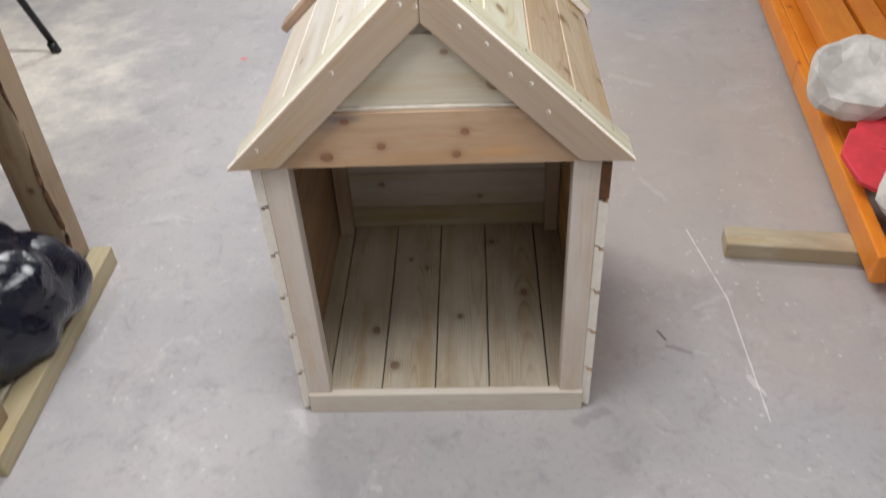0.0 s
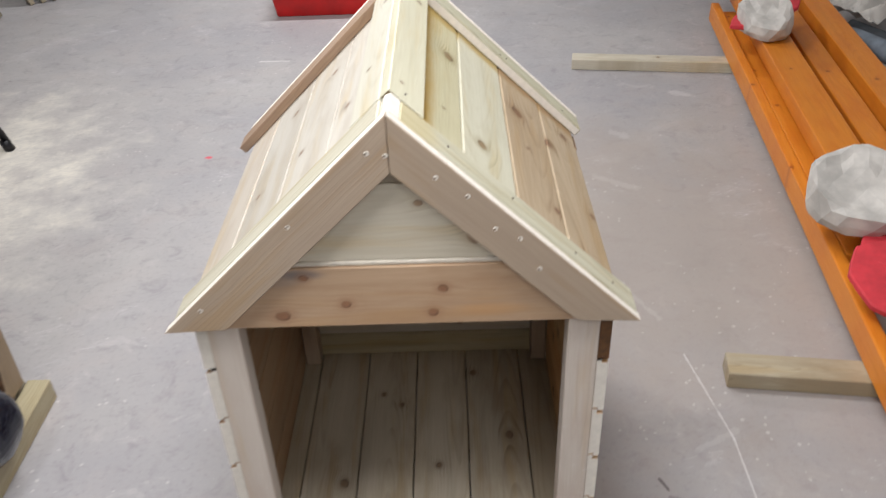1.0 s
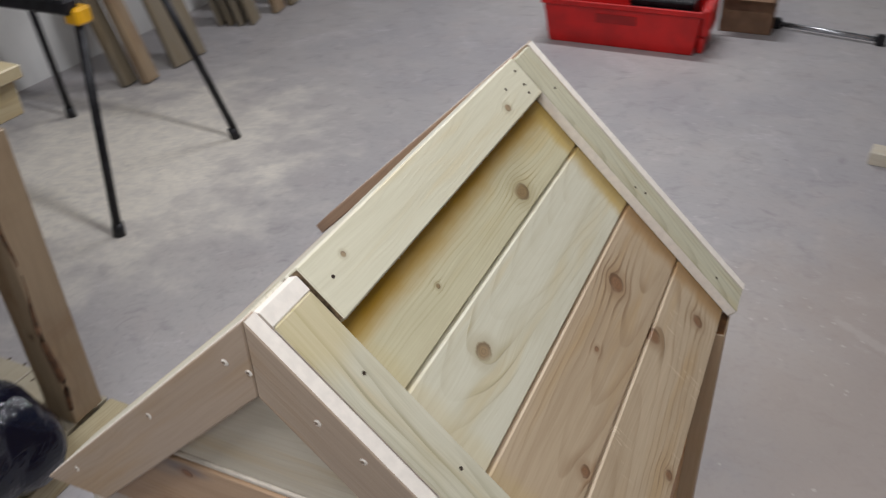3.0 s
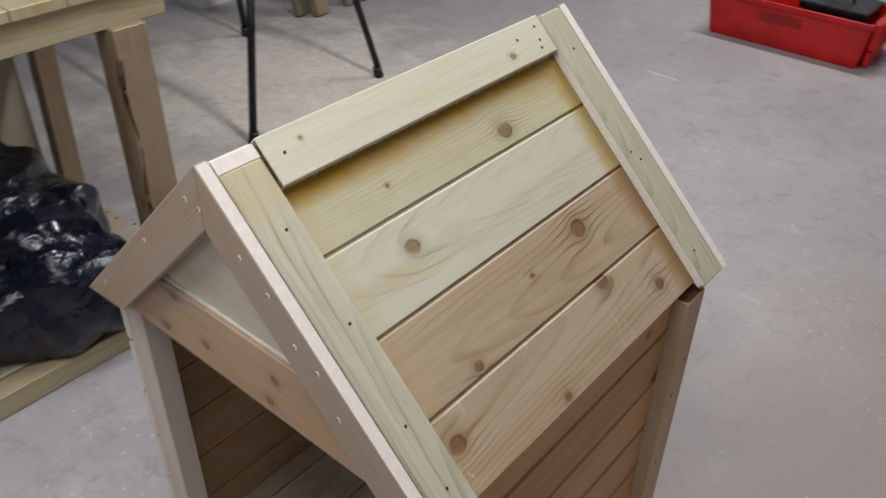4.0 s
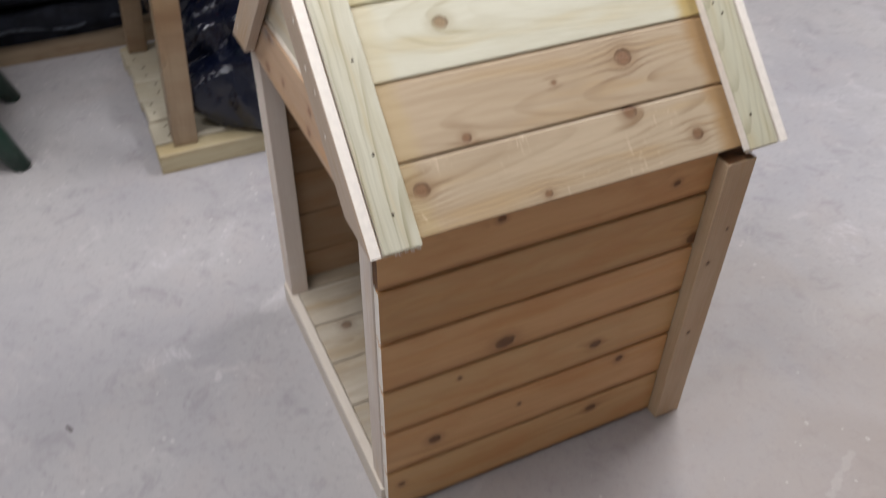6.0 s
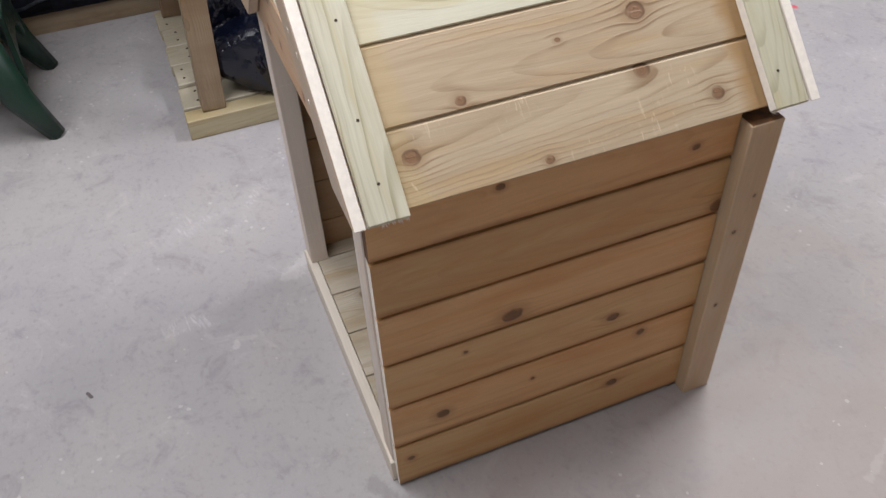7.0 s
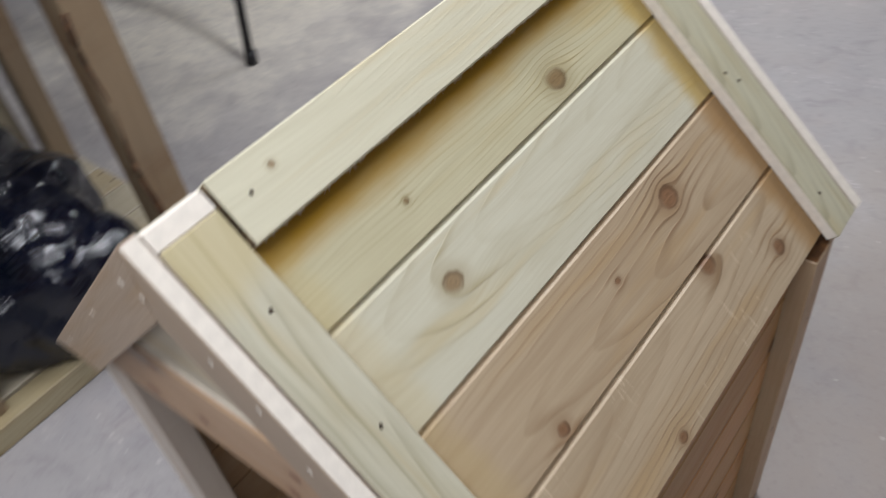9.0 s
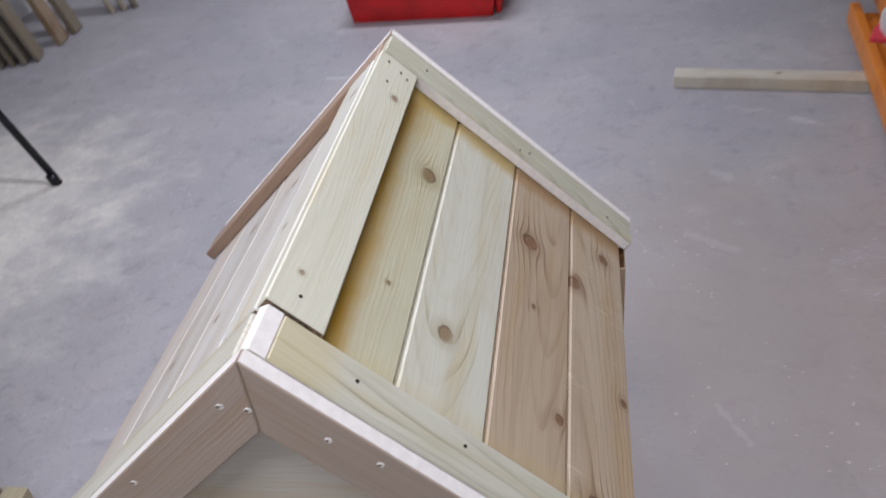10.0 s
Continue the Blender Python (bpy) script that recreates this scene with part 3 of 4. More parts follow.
def screw(x, y, z, normal, mat=None):
    bm = bmesh.new()
    bmesh.ops.create_cone(bm, cap_ends=True, segments=10, radius1=0.0026, radius2=0.0021, depth=0.0012)
    if mat is DULL:
        # fibres torn up round the head
        ring = bmesh.ops.create_cone(bm, cap_ends=True, segments=9, radius1=0.0043, radius2=0.0034, depth=0.0006)
        for v in ring["verts"]:
            v.co.xy *= 1.0 + 0.28 * noise.noise(Vector((x * 90 + v.co.x * 900, z * 90 + v.co.y * 900, 0)))
            v.co.x += 0.0012
            for f in v.link_faces:
                f.material_index = 1
    m = Vector(normal).to_track_quat("Z", "Y").to_matrix().to_4x4()
    m.translation = (x, y, z)
    hpart("screw", bm, mat or SCREW, m)


NR, NL = (SN, 0, CS), (-SN, 0, CS)
for x, y in ((0.024, 1.606), (0.031, 2.172), (0.013, 2.178), (0.041, 2.166), (0.02, 2.12), (0.088, 1.546), (0.295, 1.538), (0.363, 1.540), (0.19, 1.55), (0.36, 2.226), (0.225, 2.235), (0.21, 2.222), (0.06, 2.24)):
    screw(x, y, APEX - x * SN / CS + 0.0004, NR)
for x, z in ((0.067, 1.041), (0.115, 1.007), (0.157, 0.947), (0.196, 0.927), (0.229, 0.868), (-0.034, 1.085), (-0.006, 1.081), (-0.167, 0.961), (-0.335, 0.80)):
    screw(x, YF - 0.0004, z, (0, -1, 0), DULL)



def splinters(side, y0, y1, s_end, seed, n=26, reach=0.007):
    """Torn saw fibres along the lower end of a roof trim."""
    rng = random.Random(seed)
    nrm, down = Vector((side * SN, 0, CS)), Vector((side * CS, 0, -SN))
    bm = bmesh.new()
    for k in range(n):
        y = y0 + (y1 - y0) * rng.random()
        o = Vector((0, y, APEX)) + down * s_end - nrm * (LIFT * rng.uniform(0.4, 1.0))
        tip = o + down * reach * rng.uniform(0.3, 1.0) + Vector((0, rng.uniform(-0.004, 0.004), 0)) - nrm * 0.002
        w = rng.uniform(0.0006, 0.0016)
        q = [bm.verts.new(o + Vector((0, w, 0))), bm.verts.new(o - Vector((0, w, 0))), bm.verts.new(o - nrm * 0.002), bm.verts.new(tip)]
        bm.faces.new((q[0], q[1], q[3]))
        bm.faces.new((q[1], q[2], q[3]))
        bm.faces.new((q[2], q[0], q[3]))
        bm.faces.new((q[0], q[2], q[1]))
    tagged(hpart("splinters", bm, FRESH, Matrix.Identity(4)), "torn pale wood fibres at a sawn end", kind="stuff")


splinters(1, 1.53, 1.571, 0.5625, 3)
splinters(1, 2.204, 2.22, 0.5625, 4, 14)
splinters(1, 1.58, 2.198, 0.0728, 8, 110, 0.0045)
# front frame
for sx in (-1, 1):
    hpart("corner_post", box_bm(0.679, 0.055, 0.045, 0.002), POST, axes((sx * 0.314, 1.5295, 0.066 + 0.3395), (0, 0, 1), (1, 0, 0)))
    hpart("corner_post", box_bm(0.66, 0.04, 0.045, 0.002), PINE_PINK, axes((sx * 0.3165, 2.177, 0.067 + 0.33), (0, 0, 1), (1, 0, 0)))
hpart("sill", box_bm(0.69, 0.066, 0.022, 0.002), PINE_WHITE, axes((0, 1.512, 0.033), (1, 0, 0), (0, 0, 1)))


def wall_shape(name, pts, t, mat, y, label=""):
    """A board in a wall across the house; pts in x, z; its face towards -y."""
    cx = sum(p[0] for p in pts) / len(pts)
    cz = sum(p[1] for p in pts) / len(pts)
    bm = prism_bm([(p[0] - cx, p[1] - cz) for p in pts], t)
    return hpart(name, bm, mat, axes((cx, y + t, cz), (1, 0, 0), (0, 0, 1)), label)


def gable_x(z):
    return max(0.004, (1.100 - z) * CS / SN)


hpart("gable_batten", box_bm(0.47, 0.0085, 0.008, 0.002), paint("batten_pale", lin(228, 218, 202), 0.7, 0.06, 40.0), axes((0, 1.5145, 0.8700), (1, 0, 0), (0, 0, 1)), "pale batten above the lintel")
lw = gable_x(0.742)
wall_shape("lintel", [(-min(lw, 0.34), 0.742), (min(lw, 0.34), 0.742), (gable_x(0.865), 0.865), (-gable_x(0.865), 0.865)], 0.021, LINTEL, 1.507, "rosy pine lintel board")
for z0, z1, mt in ((0.875, 1.018, GABLE), (1.02, 1.096, FLOOR_WOOD)):
    wall_shape("gable_board", [(-gable_x(z0), z0), (gable_x(z0), z0), (gable_x(z1), z1), (-gable_x(z1), z1)], 0.016, mt, 1.513)

# side walls, each lap on its own
# dark brown ends; on the top wall board this paints the eave's shade
END_DARK = paint("end_dark", lin(112, 76, 44), 0.8, 0.2, 60.0)
SEAMS = (0.002, 0.135, 0.262, 0.387, 0.512, 0.640, 0.748)
W_KNOTS = (((0.155, 0.03, 0.009), (-0.30, 0.02, 0.006)), ((-0.227, 0.0, 0.010), (-0.035, 0.012, 0.004), (0.206, 0.04, 0.008)), ((0.134, -0.008, 0.009), (-0.176, 0.035, 0.004)),
           ((-0.083, -0.03, 0.013),), ((0.324, -0.04, 0.012),), ((0.25, -0.005, 0.006), (-0.11, 0.03, 0.006)))
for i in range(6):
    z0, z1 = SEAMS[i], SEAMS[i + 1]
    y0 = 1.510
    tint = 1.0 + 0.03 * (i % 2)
    # seam shade is painted brown into each board's lower edge
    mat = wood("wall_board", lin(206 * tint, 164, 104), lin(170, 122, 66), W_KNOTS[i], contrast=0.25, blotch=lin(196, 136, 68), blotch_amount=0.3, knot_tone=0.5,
               stain_shade=(lin(136, 88, 42), -(z1 - z0) / 2, 0.022))
    L = 2.171 - y0
    if i == 5:
        mat = [mat, END_DARK]
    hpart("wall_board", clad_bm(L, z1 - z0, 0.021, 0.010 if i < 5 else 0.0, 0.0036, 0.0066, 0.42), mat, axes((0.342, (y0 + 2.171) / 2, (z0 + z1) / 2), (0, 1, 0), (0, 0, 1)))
    hpart("wall_board", clad_bm(L, z1 - z0, 0.021, 0.010 if i < 5 else 0.0, 0.0036, 0.0066, 0.42), WALL_WOOD, axes((-0.342, (y0 + 2.171) / 2, (z0 + z1) / 2), (0, -1, 0), (0, 0, 1)))
for sx in (-1, 1):
    tb = box_bm(0.722, 0.066, 0.045, 0.0018)
    for f in tb.faces:
        if f.normal.x > 0.9:
            f.material_index = 1
    hpart("corner_trim", tb, [PINE_PINK if sx < 0 else CORNER, END_DARK], axes((sx * 0.3695, 2.206, 0.361), (0, 0, 1), (0, 1, 0)))
# back wall
zb = [0.02, 0.14, 0.266, 0.392, 0.518, 0.644, 0.742]
# second and third boards paler: light on the lower wall put into their colour
for i in range(6):
    hpart("back_board", clad_bm(0.69, zb[i + 1] - zb[i], 0.018), (BENCH_WOOD, PINE_BEIGE, PINE_BEIGE, FLOOR_WOOD, FLOOR_WOOD, FLOOR_WOOD)[i], axes((0, 2.218, (zb[i] + zb[i + 1]) / 2), (1, 0, 0), (0, 0, 1)))
for z0, z1 in ((0.744, 0.87), (0.872, 1.0), (1.002, 1.096)):
    wall_shape("gable_board", [(-gable_x(z0), z0), (gable_x(z0), z0), (gable_x(z1), z1), (-gable_x(z1), z1)], 0.016, FLOOR_WOOD, 2.202)
# floor boards
xf = [-0.343, -0.293, -0.158, -0.023, 0.113, 0.262, 0.343]
F_KNOTS = ((), ((-0.14, -0.035, 0.010),), ((-0.27, 0.04, 0.011), (0.16, 0.02, 0.005), (0.12, -0.03, 0.005)), ((-0.09, 0.006, 0.007),), ((0.004, -0.03, 0.009), (0.237, 0.055, 0.008)), ())
for i in range(6):
    w = xf[i + 1] - xf[i]
    mat = wood("floor_board", lin(184, 172, 151), lin(136, 120, 97), F_KNOTS[i], contrast=0.5, blotch=lin(148, 126, 92), blotch_amount=0.25) if F_KNOTS[i] else FLOOR_WOOD
    hpart("floor_board", box_bm(0.69, w - 0.003, 0.02, 0.0015), mat, axes(((xf[i] + xf[i + 1]) / 2, 1.869, 0.0565), (0, 1, 0), (-1, 0, 0)))
for y in (1.56, 1.87, 2.17):
    hpart("joist", box_bm(0.68, 0.045, 0.044, 0.001), FLOOR_WOOD, axes((0, y, 0.0225), (1, 0, 0), (0, 1, 0)))


# ---- workbench ----
bench = thing("workbench", "rough timber workbench with a low slatted shelf", "workbench", at=(-1.4, 1.72, 0))
B_INV = Matrix.Translation((1.4, -1.72, 0))


def bbox(name, lo, hi, mat, along="x", ch=0.003, label="", tilt=(0, 0)):
    c = [(a + b) / 2 for a, b in zip(lo, hi)]
    d = [b - a for a, b in zip(lo, hi)]
    ax = {"x": ((1, 0, 0), (0, 1, 0), (0, 1, 2)), "y": ((0, 1, 0), (0, 0, 1), (1, 2, 0)), "z": ((0, 0, 1), (1, 0, 0), (2, 0, 1))}[along]
    m = axes(c, ax[0], ax[1])
    return box_bm(d[ax[2][0]], d[ax[2][1]], d[ax[2][2]], ch), m


def bench_piece(name, lo, hi, mat, along="x", label=""):
    bm, m = bbox(name, lo, hi, mat, along)
    return part(name, bm, mat, bench, label, B_INV @ m)


bench_piece("base_beam", (-1.125, 1.311, 0), (-1.06, 2.123, 0.07), BENCH_WOOD, "y")
bench_piece("base_beam", (-1.86, 1.311, 0), (-1.80, 2.123, 0.07), BENCH_WOOD, "y")
xs = [-1.80, -1.665, -1.53, -1.395, -1.26, -1.127]
for i in range(5):
    bench_piece("shelf_slat", (xs[i] + 0.002, 1.313 + 0.006 * (i % 2), 0.045), (xs[i + 1] - 0.003, 2.118, 0.088 - 0.012 * (i == 4)), SLAT_WOOD, "y")
    for px in (0.035, 0.095):
        for py in (1.345, 2.08):
            bm = bmesh.new()
            bmesh.ops.create_cone(bm, cap_ends=True, segments=8, radius1=0.005, radius2=0.004, depth=0.002)
            part("screw", bm, SCREW, bench, "", B_INV @ pose(xs[i] + px, py + 0.02 * (i % 3), 0.0885 - 0.012 * (i == 4)))
for x, y, ly in ((-1.125, 1.405, 0.05), (-1.78, 1.37, 0.06), (-1.162, 2.045, 0.0), (-1.79, 2.075, 0.03)):
    z0 = 0.0705 if x > -1.15 else 0.089
    wide = x > -1.5
    bm = box_bm(0.89 - z0, (0.095 if y > 1.7 else 0.07) if wide else 0.055, (0.095 if y > 1.7 else 0.075) if wide else 0.07, 0.003)
    m = axes((x, y + ly / 2, (z0 + 0.89) / 2), (0, ly, 0.82), (1, 0, 0))
    part("leg", bm, BENCH_POST, bench, "", B_INV @ m)
bench_piece("upright", (-1.862, 1.905, 0.0905), (-1.832, 2.025, 0.885), SLAT_WOOD, "z", "pale grey board upright")
rng = random.Random(5)
bark = [(-1.1165, 2.000 + 0.006 * math.sin(k * 0.6), 0.14 + 0.032 * k) for k in range(22)]
part("bark_edge", tube_bm(bark, [0.0055 + 0.003 * math.sin(k * 0.37) + rng.uniform(0, 0.0012) for k in range(22)], 7), paint("bark", lin(98, 70, 48), 0.9, 0.3, 60.0, 0.6, 120.0), bench, "dark strip of bark", B_INV, smooth=True)
bench_piece("apron", (-1.175, 1.22, 0.887), (-1.14, 2.17, 0.968), BENCH_WOOD, "y")
bench_piece("apron", (-1.88, 1.22, 0.887), (-1.845, 2.17, 0.968), BENCH_WOOD, "y")
bench_piece("apron", (-1.844, 2.125, 0.887), (-1.177, 2.17, 0.968), BENCH_WOOD, "x")
for i in range(7):
    y = 1.215 + i * 0.1385
    bench_piece("top_plank", (-1.90, y, 0.97), (-1.12, y + 0.136, 1.0), BENCH_WOOD, "x")

# ---- black bin bag ----
def lumpy(lobes, sub=5, seed=0.0, fold=0.05, flat=0.0, freq=5.0, top=9.0):
    bm = bmesh.new()
    bmesh.ops.create_icosphere(bm, subdivisions=sub, radius=1.0)
    rng = random.Random(int(seed * 10))
    folds = []
    for k in range(8):
        n = Vector((rng.gauss(0, 1), rng.gauss(0, 1), rng.gauss(0, 0.7))).normalized()
        f = freq * (0.6 + 0.4 * k)
        folds.append((n, f, rng.random() * 2, 1.0 / (0.7 + 0.5 * k)))
    total = sum(a for _, _, _, a in folds)
    for v in bm.verts:
        d = v.co.normalized()
        best = 0.0
        for (cx, cy, cz), (rx, ry, rz) in lobes:
            # distance from the first lobe's centre to each ellipsoid's skin
            o = Vector(lobes[0][0]) - Vector((cx, cy, cz))
            q = Vector((o.x / rx, o.y / ry, o.z / rz))
            e = Vector((d.x / rx, d.y / ry, d.z / rz))
            a, b, c = e.dot(e), 2 * q.dot(e), q.dot(q) - 1
            disc = b * b - 4 * a * c
            if disc > 0:
                best = max(best, (-b + math.sqrt(disc)) / (2 * a))
        p = Vector(lobes[0][0]) + d * best
        w = Vector((noise.noise(p * 3.1 + Vector((seed, 1, 0))), noise.noise(p * 3.1 + Vector((0, seed, 5))), noise.noise(p * 3.1 + Vector((7, 0, seed)))))
        q = p + w * 0.05
        h = sum(a * abs((q.dot(n) * f + ph) % 2.0 - 1.0) for n, f, ph, a in folds)
        p += d * fold * (h - 0.5 * total + 0.5 * noise.noise(p * 2.2))
        if p.z < flat:
            p.z = flat + 0.02 * (p.z - flat)
        if p.z > top:
            p.z = top + 0.04 * (p.z - top)
        v.co = p
    return bm


bag_lobes = [((-1.38, 1.67, 0.27), (0.27, 0.26, 0.20)), ((-1.19, 1.69, 0.19), (0.17, 0.28, 0.15)), ((-1.55, 1.64, 0.35), (0.26, 0.25, 0.19)), ((-1.44, 1.78, 0.22), (0.23, 0.2, 0.17))]


bag = part("bin_bag", lumpy(bag_lobes, 6, 7.7, 0.055, 0.09, 5.0, 0.474), BAG, None)
tagged(bag, "creased glossy black plastic bin bag, full", "bin bag")
part("tied_neck", lumpy([((-1.41, 1.46, 0.50), (0.08, 0.10, 0.07)), ((-1.36, 1.365, 0.555), (0.05, 0.045, 0.05))], 5, 5.1, 0.016, 0.0, 14.0), BAG, bag, "gathered neck of the bag", smooth=True)

# ---- carton and black bedding by the workbench ----
def blocks(name, label, category, pieces, at):
    """A thing of flat-sided pieces: (name, lo, hi, material, grain axis, label)."""
    t = thing(name, label, category, at=at)
    inv = Matrix.Translation([-c for c in at])
    for nm, lo, hi, mat, along, lab in pieces:
        bm, m = bbox(nm, lo, hi, mat, along, 0.002)
        part(nm, bm, mat, t, lab, inv @ m)
    return t


C_GREEN, C_YELL = paint("carton_green", lin(20, 92, 44), 0.45), paint("carton_yellow", lin(226, 190, 30), 0.45)
C_RED, C_WHITE = paint("carton_red", lin(186, 34, 40), 0.45), paint("carton_white", lin(206, 208, 206), 0.5)
carton = blocks("carton", "red, green and white printed cardboard carton", "carton", [
    ("carton_body", (-1.80, 1.550, 0.48), (-1.62, 1.750, 0.67), C_GREEN, "y", "green printed middle"),
    ("carton_end", (-1.80, 1.465, 0.48), (-1.62, 1.549, 0.675), C_RED, "y", "red printed end"),
    ("carton_end", (-1.80, 1.751, 0.48), (-1.62, 1.835, 0.67), C_WHITE, "y", "white printed end"),
    ("carton_band", (-1.619, 1.550, 0.636), (-1.6165, 1.750, 0.668), C_YELL, "y", "yellow printed band"),
    ("carton_band", (-1.619, 1.550, 0.485), (-1.6165, 1.750, 0.498), C_YELL, "y", "yellow printed band"),
    ("carton_mark", (-1.619, 1.785, 0.62), (-1.6165, 1.812, 0.667), C_GREEN, "y", "green printed mark"),
    ("carton_bar", (-1.619, 1.565, 0.58), (-1.6165, 1.592, 0.62), C_WHITE, "y", "pale bars of small print"),
], (-1.7, 1.65, 0.48))
carton.matrix_basis = pose(-1.7, 1.65, 0.488, 0, -12, 0)

CLOTH = paint("black_cloth", lin(22, 24, 32), 0.85, 0.25, 14.0, 0.6, 40.0, spec=0.2)


def quilt_bm(lo, hi, seed, fold=0.03, n=34):
    bm = bmesh.new()
    bmesh.ops.create_cube(bm, size=1.0)
    bmesh.ops.subdivide_edges(bm, edges=list(bm.edges), cuts=n, use_grid_fill=True)
    c = [(a + b) / 2 for a, b in zip(lo, hi)]
    d = [b - a for a, b in zip(lo, hi)]
    for v in bm.verts:
        r = Vector((abs(v.co.x) * 2, abs(v.co.y) * 2, abs(v.co.z) * 2))
        round_off = 1 - 0.06 * (r.x ** 4 * r.z ** 2 + r.y ** 4 * r.z ** 2)
        p = Vector((c[0] + v.co.x * d[0] * round_off, c[1] + v.co.y * d[1] * round_off, c[2] + v.co.z * d[2]))
        w = noise.noise(p * 4.0 + Vector((seed, 0, 0))) + 0.5 * noise.noise(p * 9.0 + Vector((0, seed, 0)))
        if p.z > lo[2] + 0.01:
            p.z += fold * w
            p.x += fold * 0.6 * noise.noise(p * 6.0 + Vector((seed, 2, 0)))
        v.co = p
    return bm


blocks("bed_base", "low rough timber platform on the floor", "platform", [
    ("edge_board", (-2.065, 0.25, 0.0), (-2.02, 1.50, 0.085), BENCH_POST, "y", ""),
    ("edge_board", (-3.0, 0.25, 0.0), (-2.955, 1.50, 0.085), BENCH_POST, "y", ""),
    ("deck_board", (-2.954, 0.25, 0.06), (-2.067, 0.66, 0.083), BENCH_POST, "x", ""),
    ("deck_board", (-2.954, 0.664, 0.06), (-2.067, 1.07, 0.083), BENCH_POST, "x", ""),
    ("deck_board", (-2.954, 1.074, 0.06), (-2.067, 1.50, 0.083), BENCH_POST, "x", ""),
], (-2.5, 0.9, 0.0))
PIPING = paint("grey_piping", lin(58, 62, 70), 0.9, 0.3, 60.0)
for lo, hi, sd, fold in (((-2.93, 0.27, 0.0865), (-1.97, 1.47, 0.20), 1.0, 0.03), ((-2.90, 0.35, 0.235), (-1.98, 1.42, 0.30), 7.0, 0.02)):
    bed = part("black_bedding", quilt_bm(lo, hi, sd, fold), CLOTH, None, smooth=True)
    tagged(bed, "folded black fabric bedding on a low platform", "bedding")
    edge = [(hi[0] - 0.004 + 0.008 * math.sin(k * 1.7 + sd), lo[1] + 0.05 + (hi[1] - lo[1] - 0.1) * k / 24, (lo[2] + hi[2]) / 2 + 0.012 * math.sin(k * 0.9 + sd)) for k in range(25)]
    part("piping", tube_bm(edge, 0.006, 6), PIPING, bed, "frayed grey piping", smooth=True)

ROPE_G, ROPE_B = paint("green_rubber", lin(40, 190, 70), 0.4), paint("blue_rubber", lin(40, 70, 190), 0.4)


def ring_path(c, r, tilt, squash=1.0, n=22, a0=0.0, a1=2 * math.pi):
    return [(c[0] + r * math.cos(a), c[1] + r * squash * math.sin(a), c[2] + tilt * r * math.sin(a)) for a in [a0 + (a1 - a0) * i / n for i in range(n)]]


toy = thing("rope_toy", "green and blue rubber ring toy with teal rope", "dog toy", at=(-2.06, 1.30, 0.315))
part("ring", tube_bm(ring_path((0, 0, 0.016), 0.088, 0.05), 0.017, 10, True), ROPE_G, toy, "green rubber ring", smooth=True)
part("ring", tube_bm(ring_path((-0.08, 0.05, 0.040), 0.075, 0.12), 0.017, 10, True), ROPE_G, toy, "green rubber ring", smooth=True)
part("ring", tube_bm(ring_path((-0.02, 0.045, 0.055), 0.060, 0.0), 0.015, 10, True), ROPE_B, toy, "blue rubber ring", smooth=True)
TEAL = paint("teal_rope", lin(40, 140, 130), 0.8)
for k in range(2):
    part("rope", tube_bm([(-0.17 + 0.026 * i + 0.006 * math.cos(i * 1.3 + k * math.pi), -0.07 - 0.011 * i, 0.026 + 0.006 * math.sin(i * 1.3 + k * math.pi)) for i in range(10)], 0.0075, 8), TEAL, toy, "twisted teal rope", smooth=True)
part("rubber_stick", tube_bm([(0.06, -0.165, 0.022), (0.09, -0.19, 0.016), (0.13, -0.22, 0.012)], [0.010, 0.015, 0.013], 10), ROPE_B, toy, "blue rubber stick", smooth=True)

# ---- saw stand ----
stand = thing("saw_stand", "black steel saw stand with splayed tubular legs", "saw stand", at=(-2.3, 3.25, 0))
for fx, fy, tx, ty in ((-1.79, 2.855, -1.857, 3.005), (-1.88, 3.70, -2.06, 3.57), (-2.79, 3.61, -2.70, 3.48), (-2.70, 2.76, -2.62, 2.90)):
    leg = part("leg", tube_bm([(fx + 2.3, fy - 3.25, 0.03), (tx + 2.3, ty - 3.25, 0.80)], 0.0165, 12), BLACK_METAL, stand, smooth=True)
    part("foot", tube_bm([(fx + 2.3, fy - 3.25, 0.0), (fx + 2.3 + (tx - fx) * 0.06, fy - 3.25 + (ty - fy) * 0.06, 0.05)], [0.024, 0.021], 12), BLACK_METAL, leg, "black rubber foot", smooth=True)
    part("bracket", box_bm(0.07, 0.07, 0.06, 0.01), YELLOW, stand, "yellow plastic leg bracket", pose(tx + 2.3, ty - 3.25, 0.78))
part("rail", box_bm(0.85, 0.06, 0.05, 0.008), BLACK_METAL, stand, "", pose(-0.05, 0.27, 0.815))
part("rail", box_bm(0.85, 0.06, 0.05, 0.008), BLACK_METAL, stand, "", pose(0.03, -0.27, 0.815))

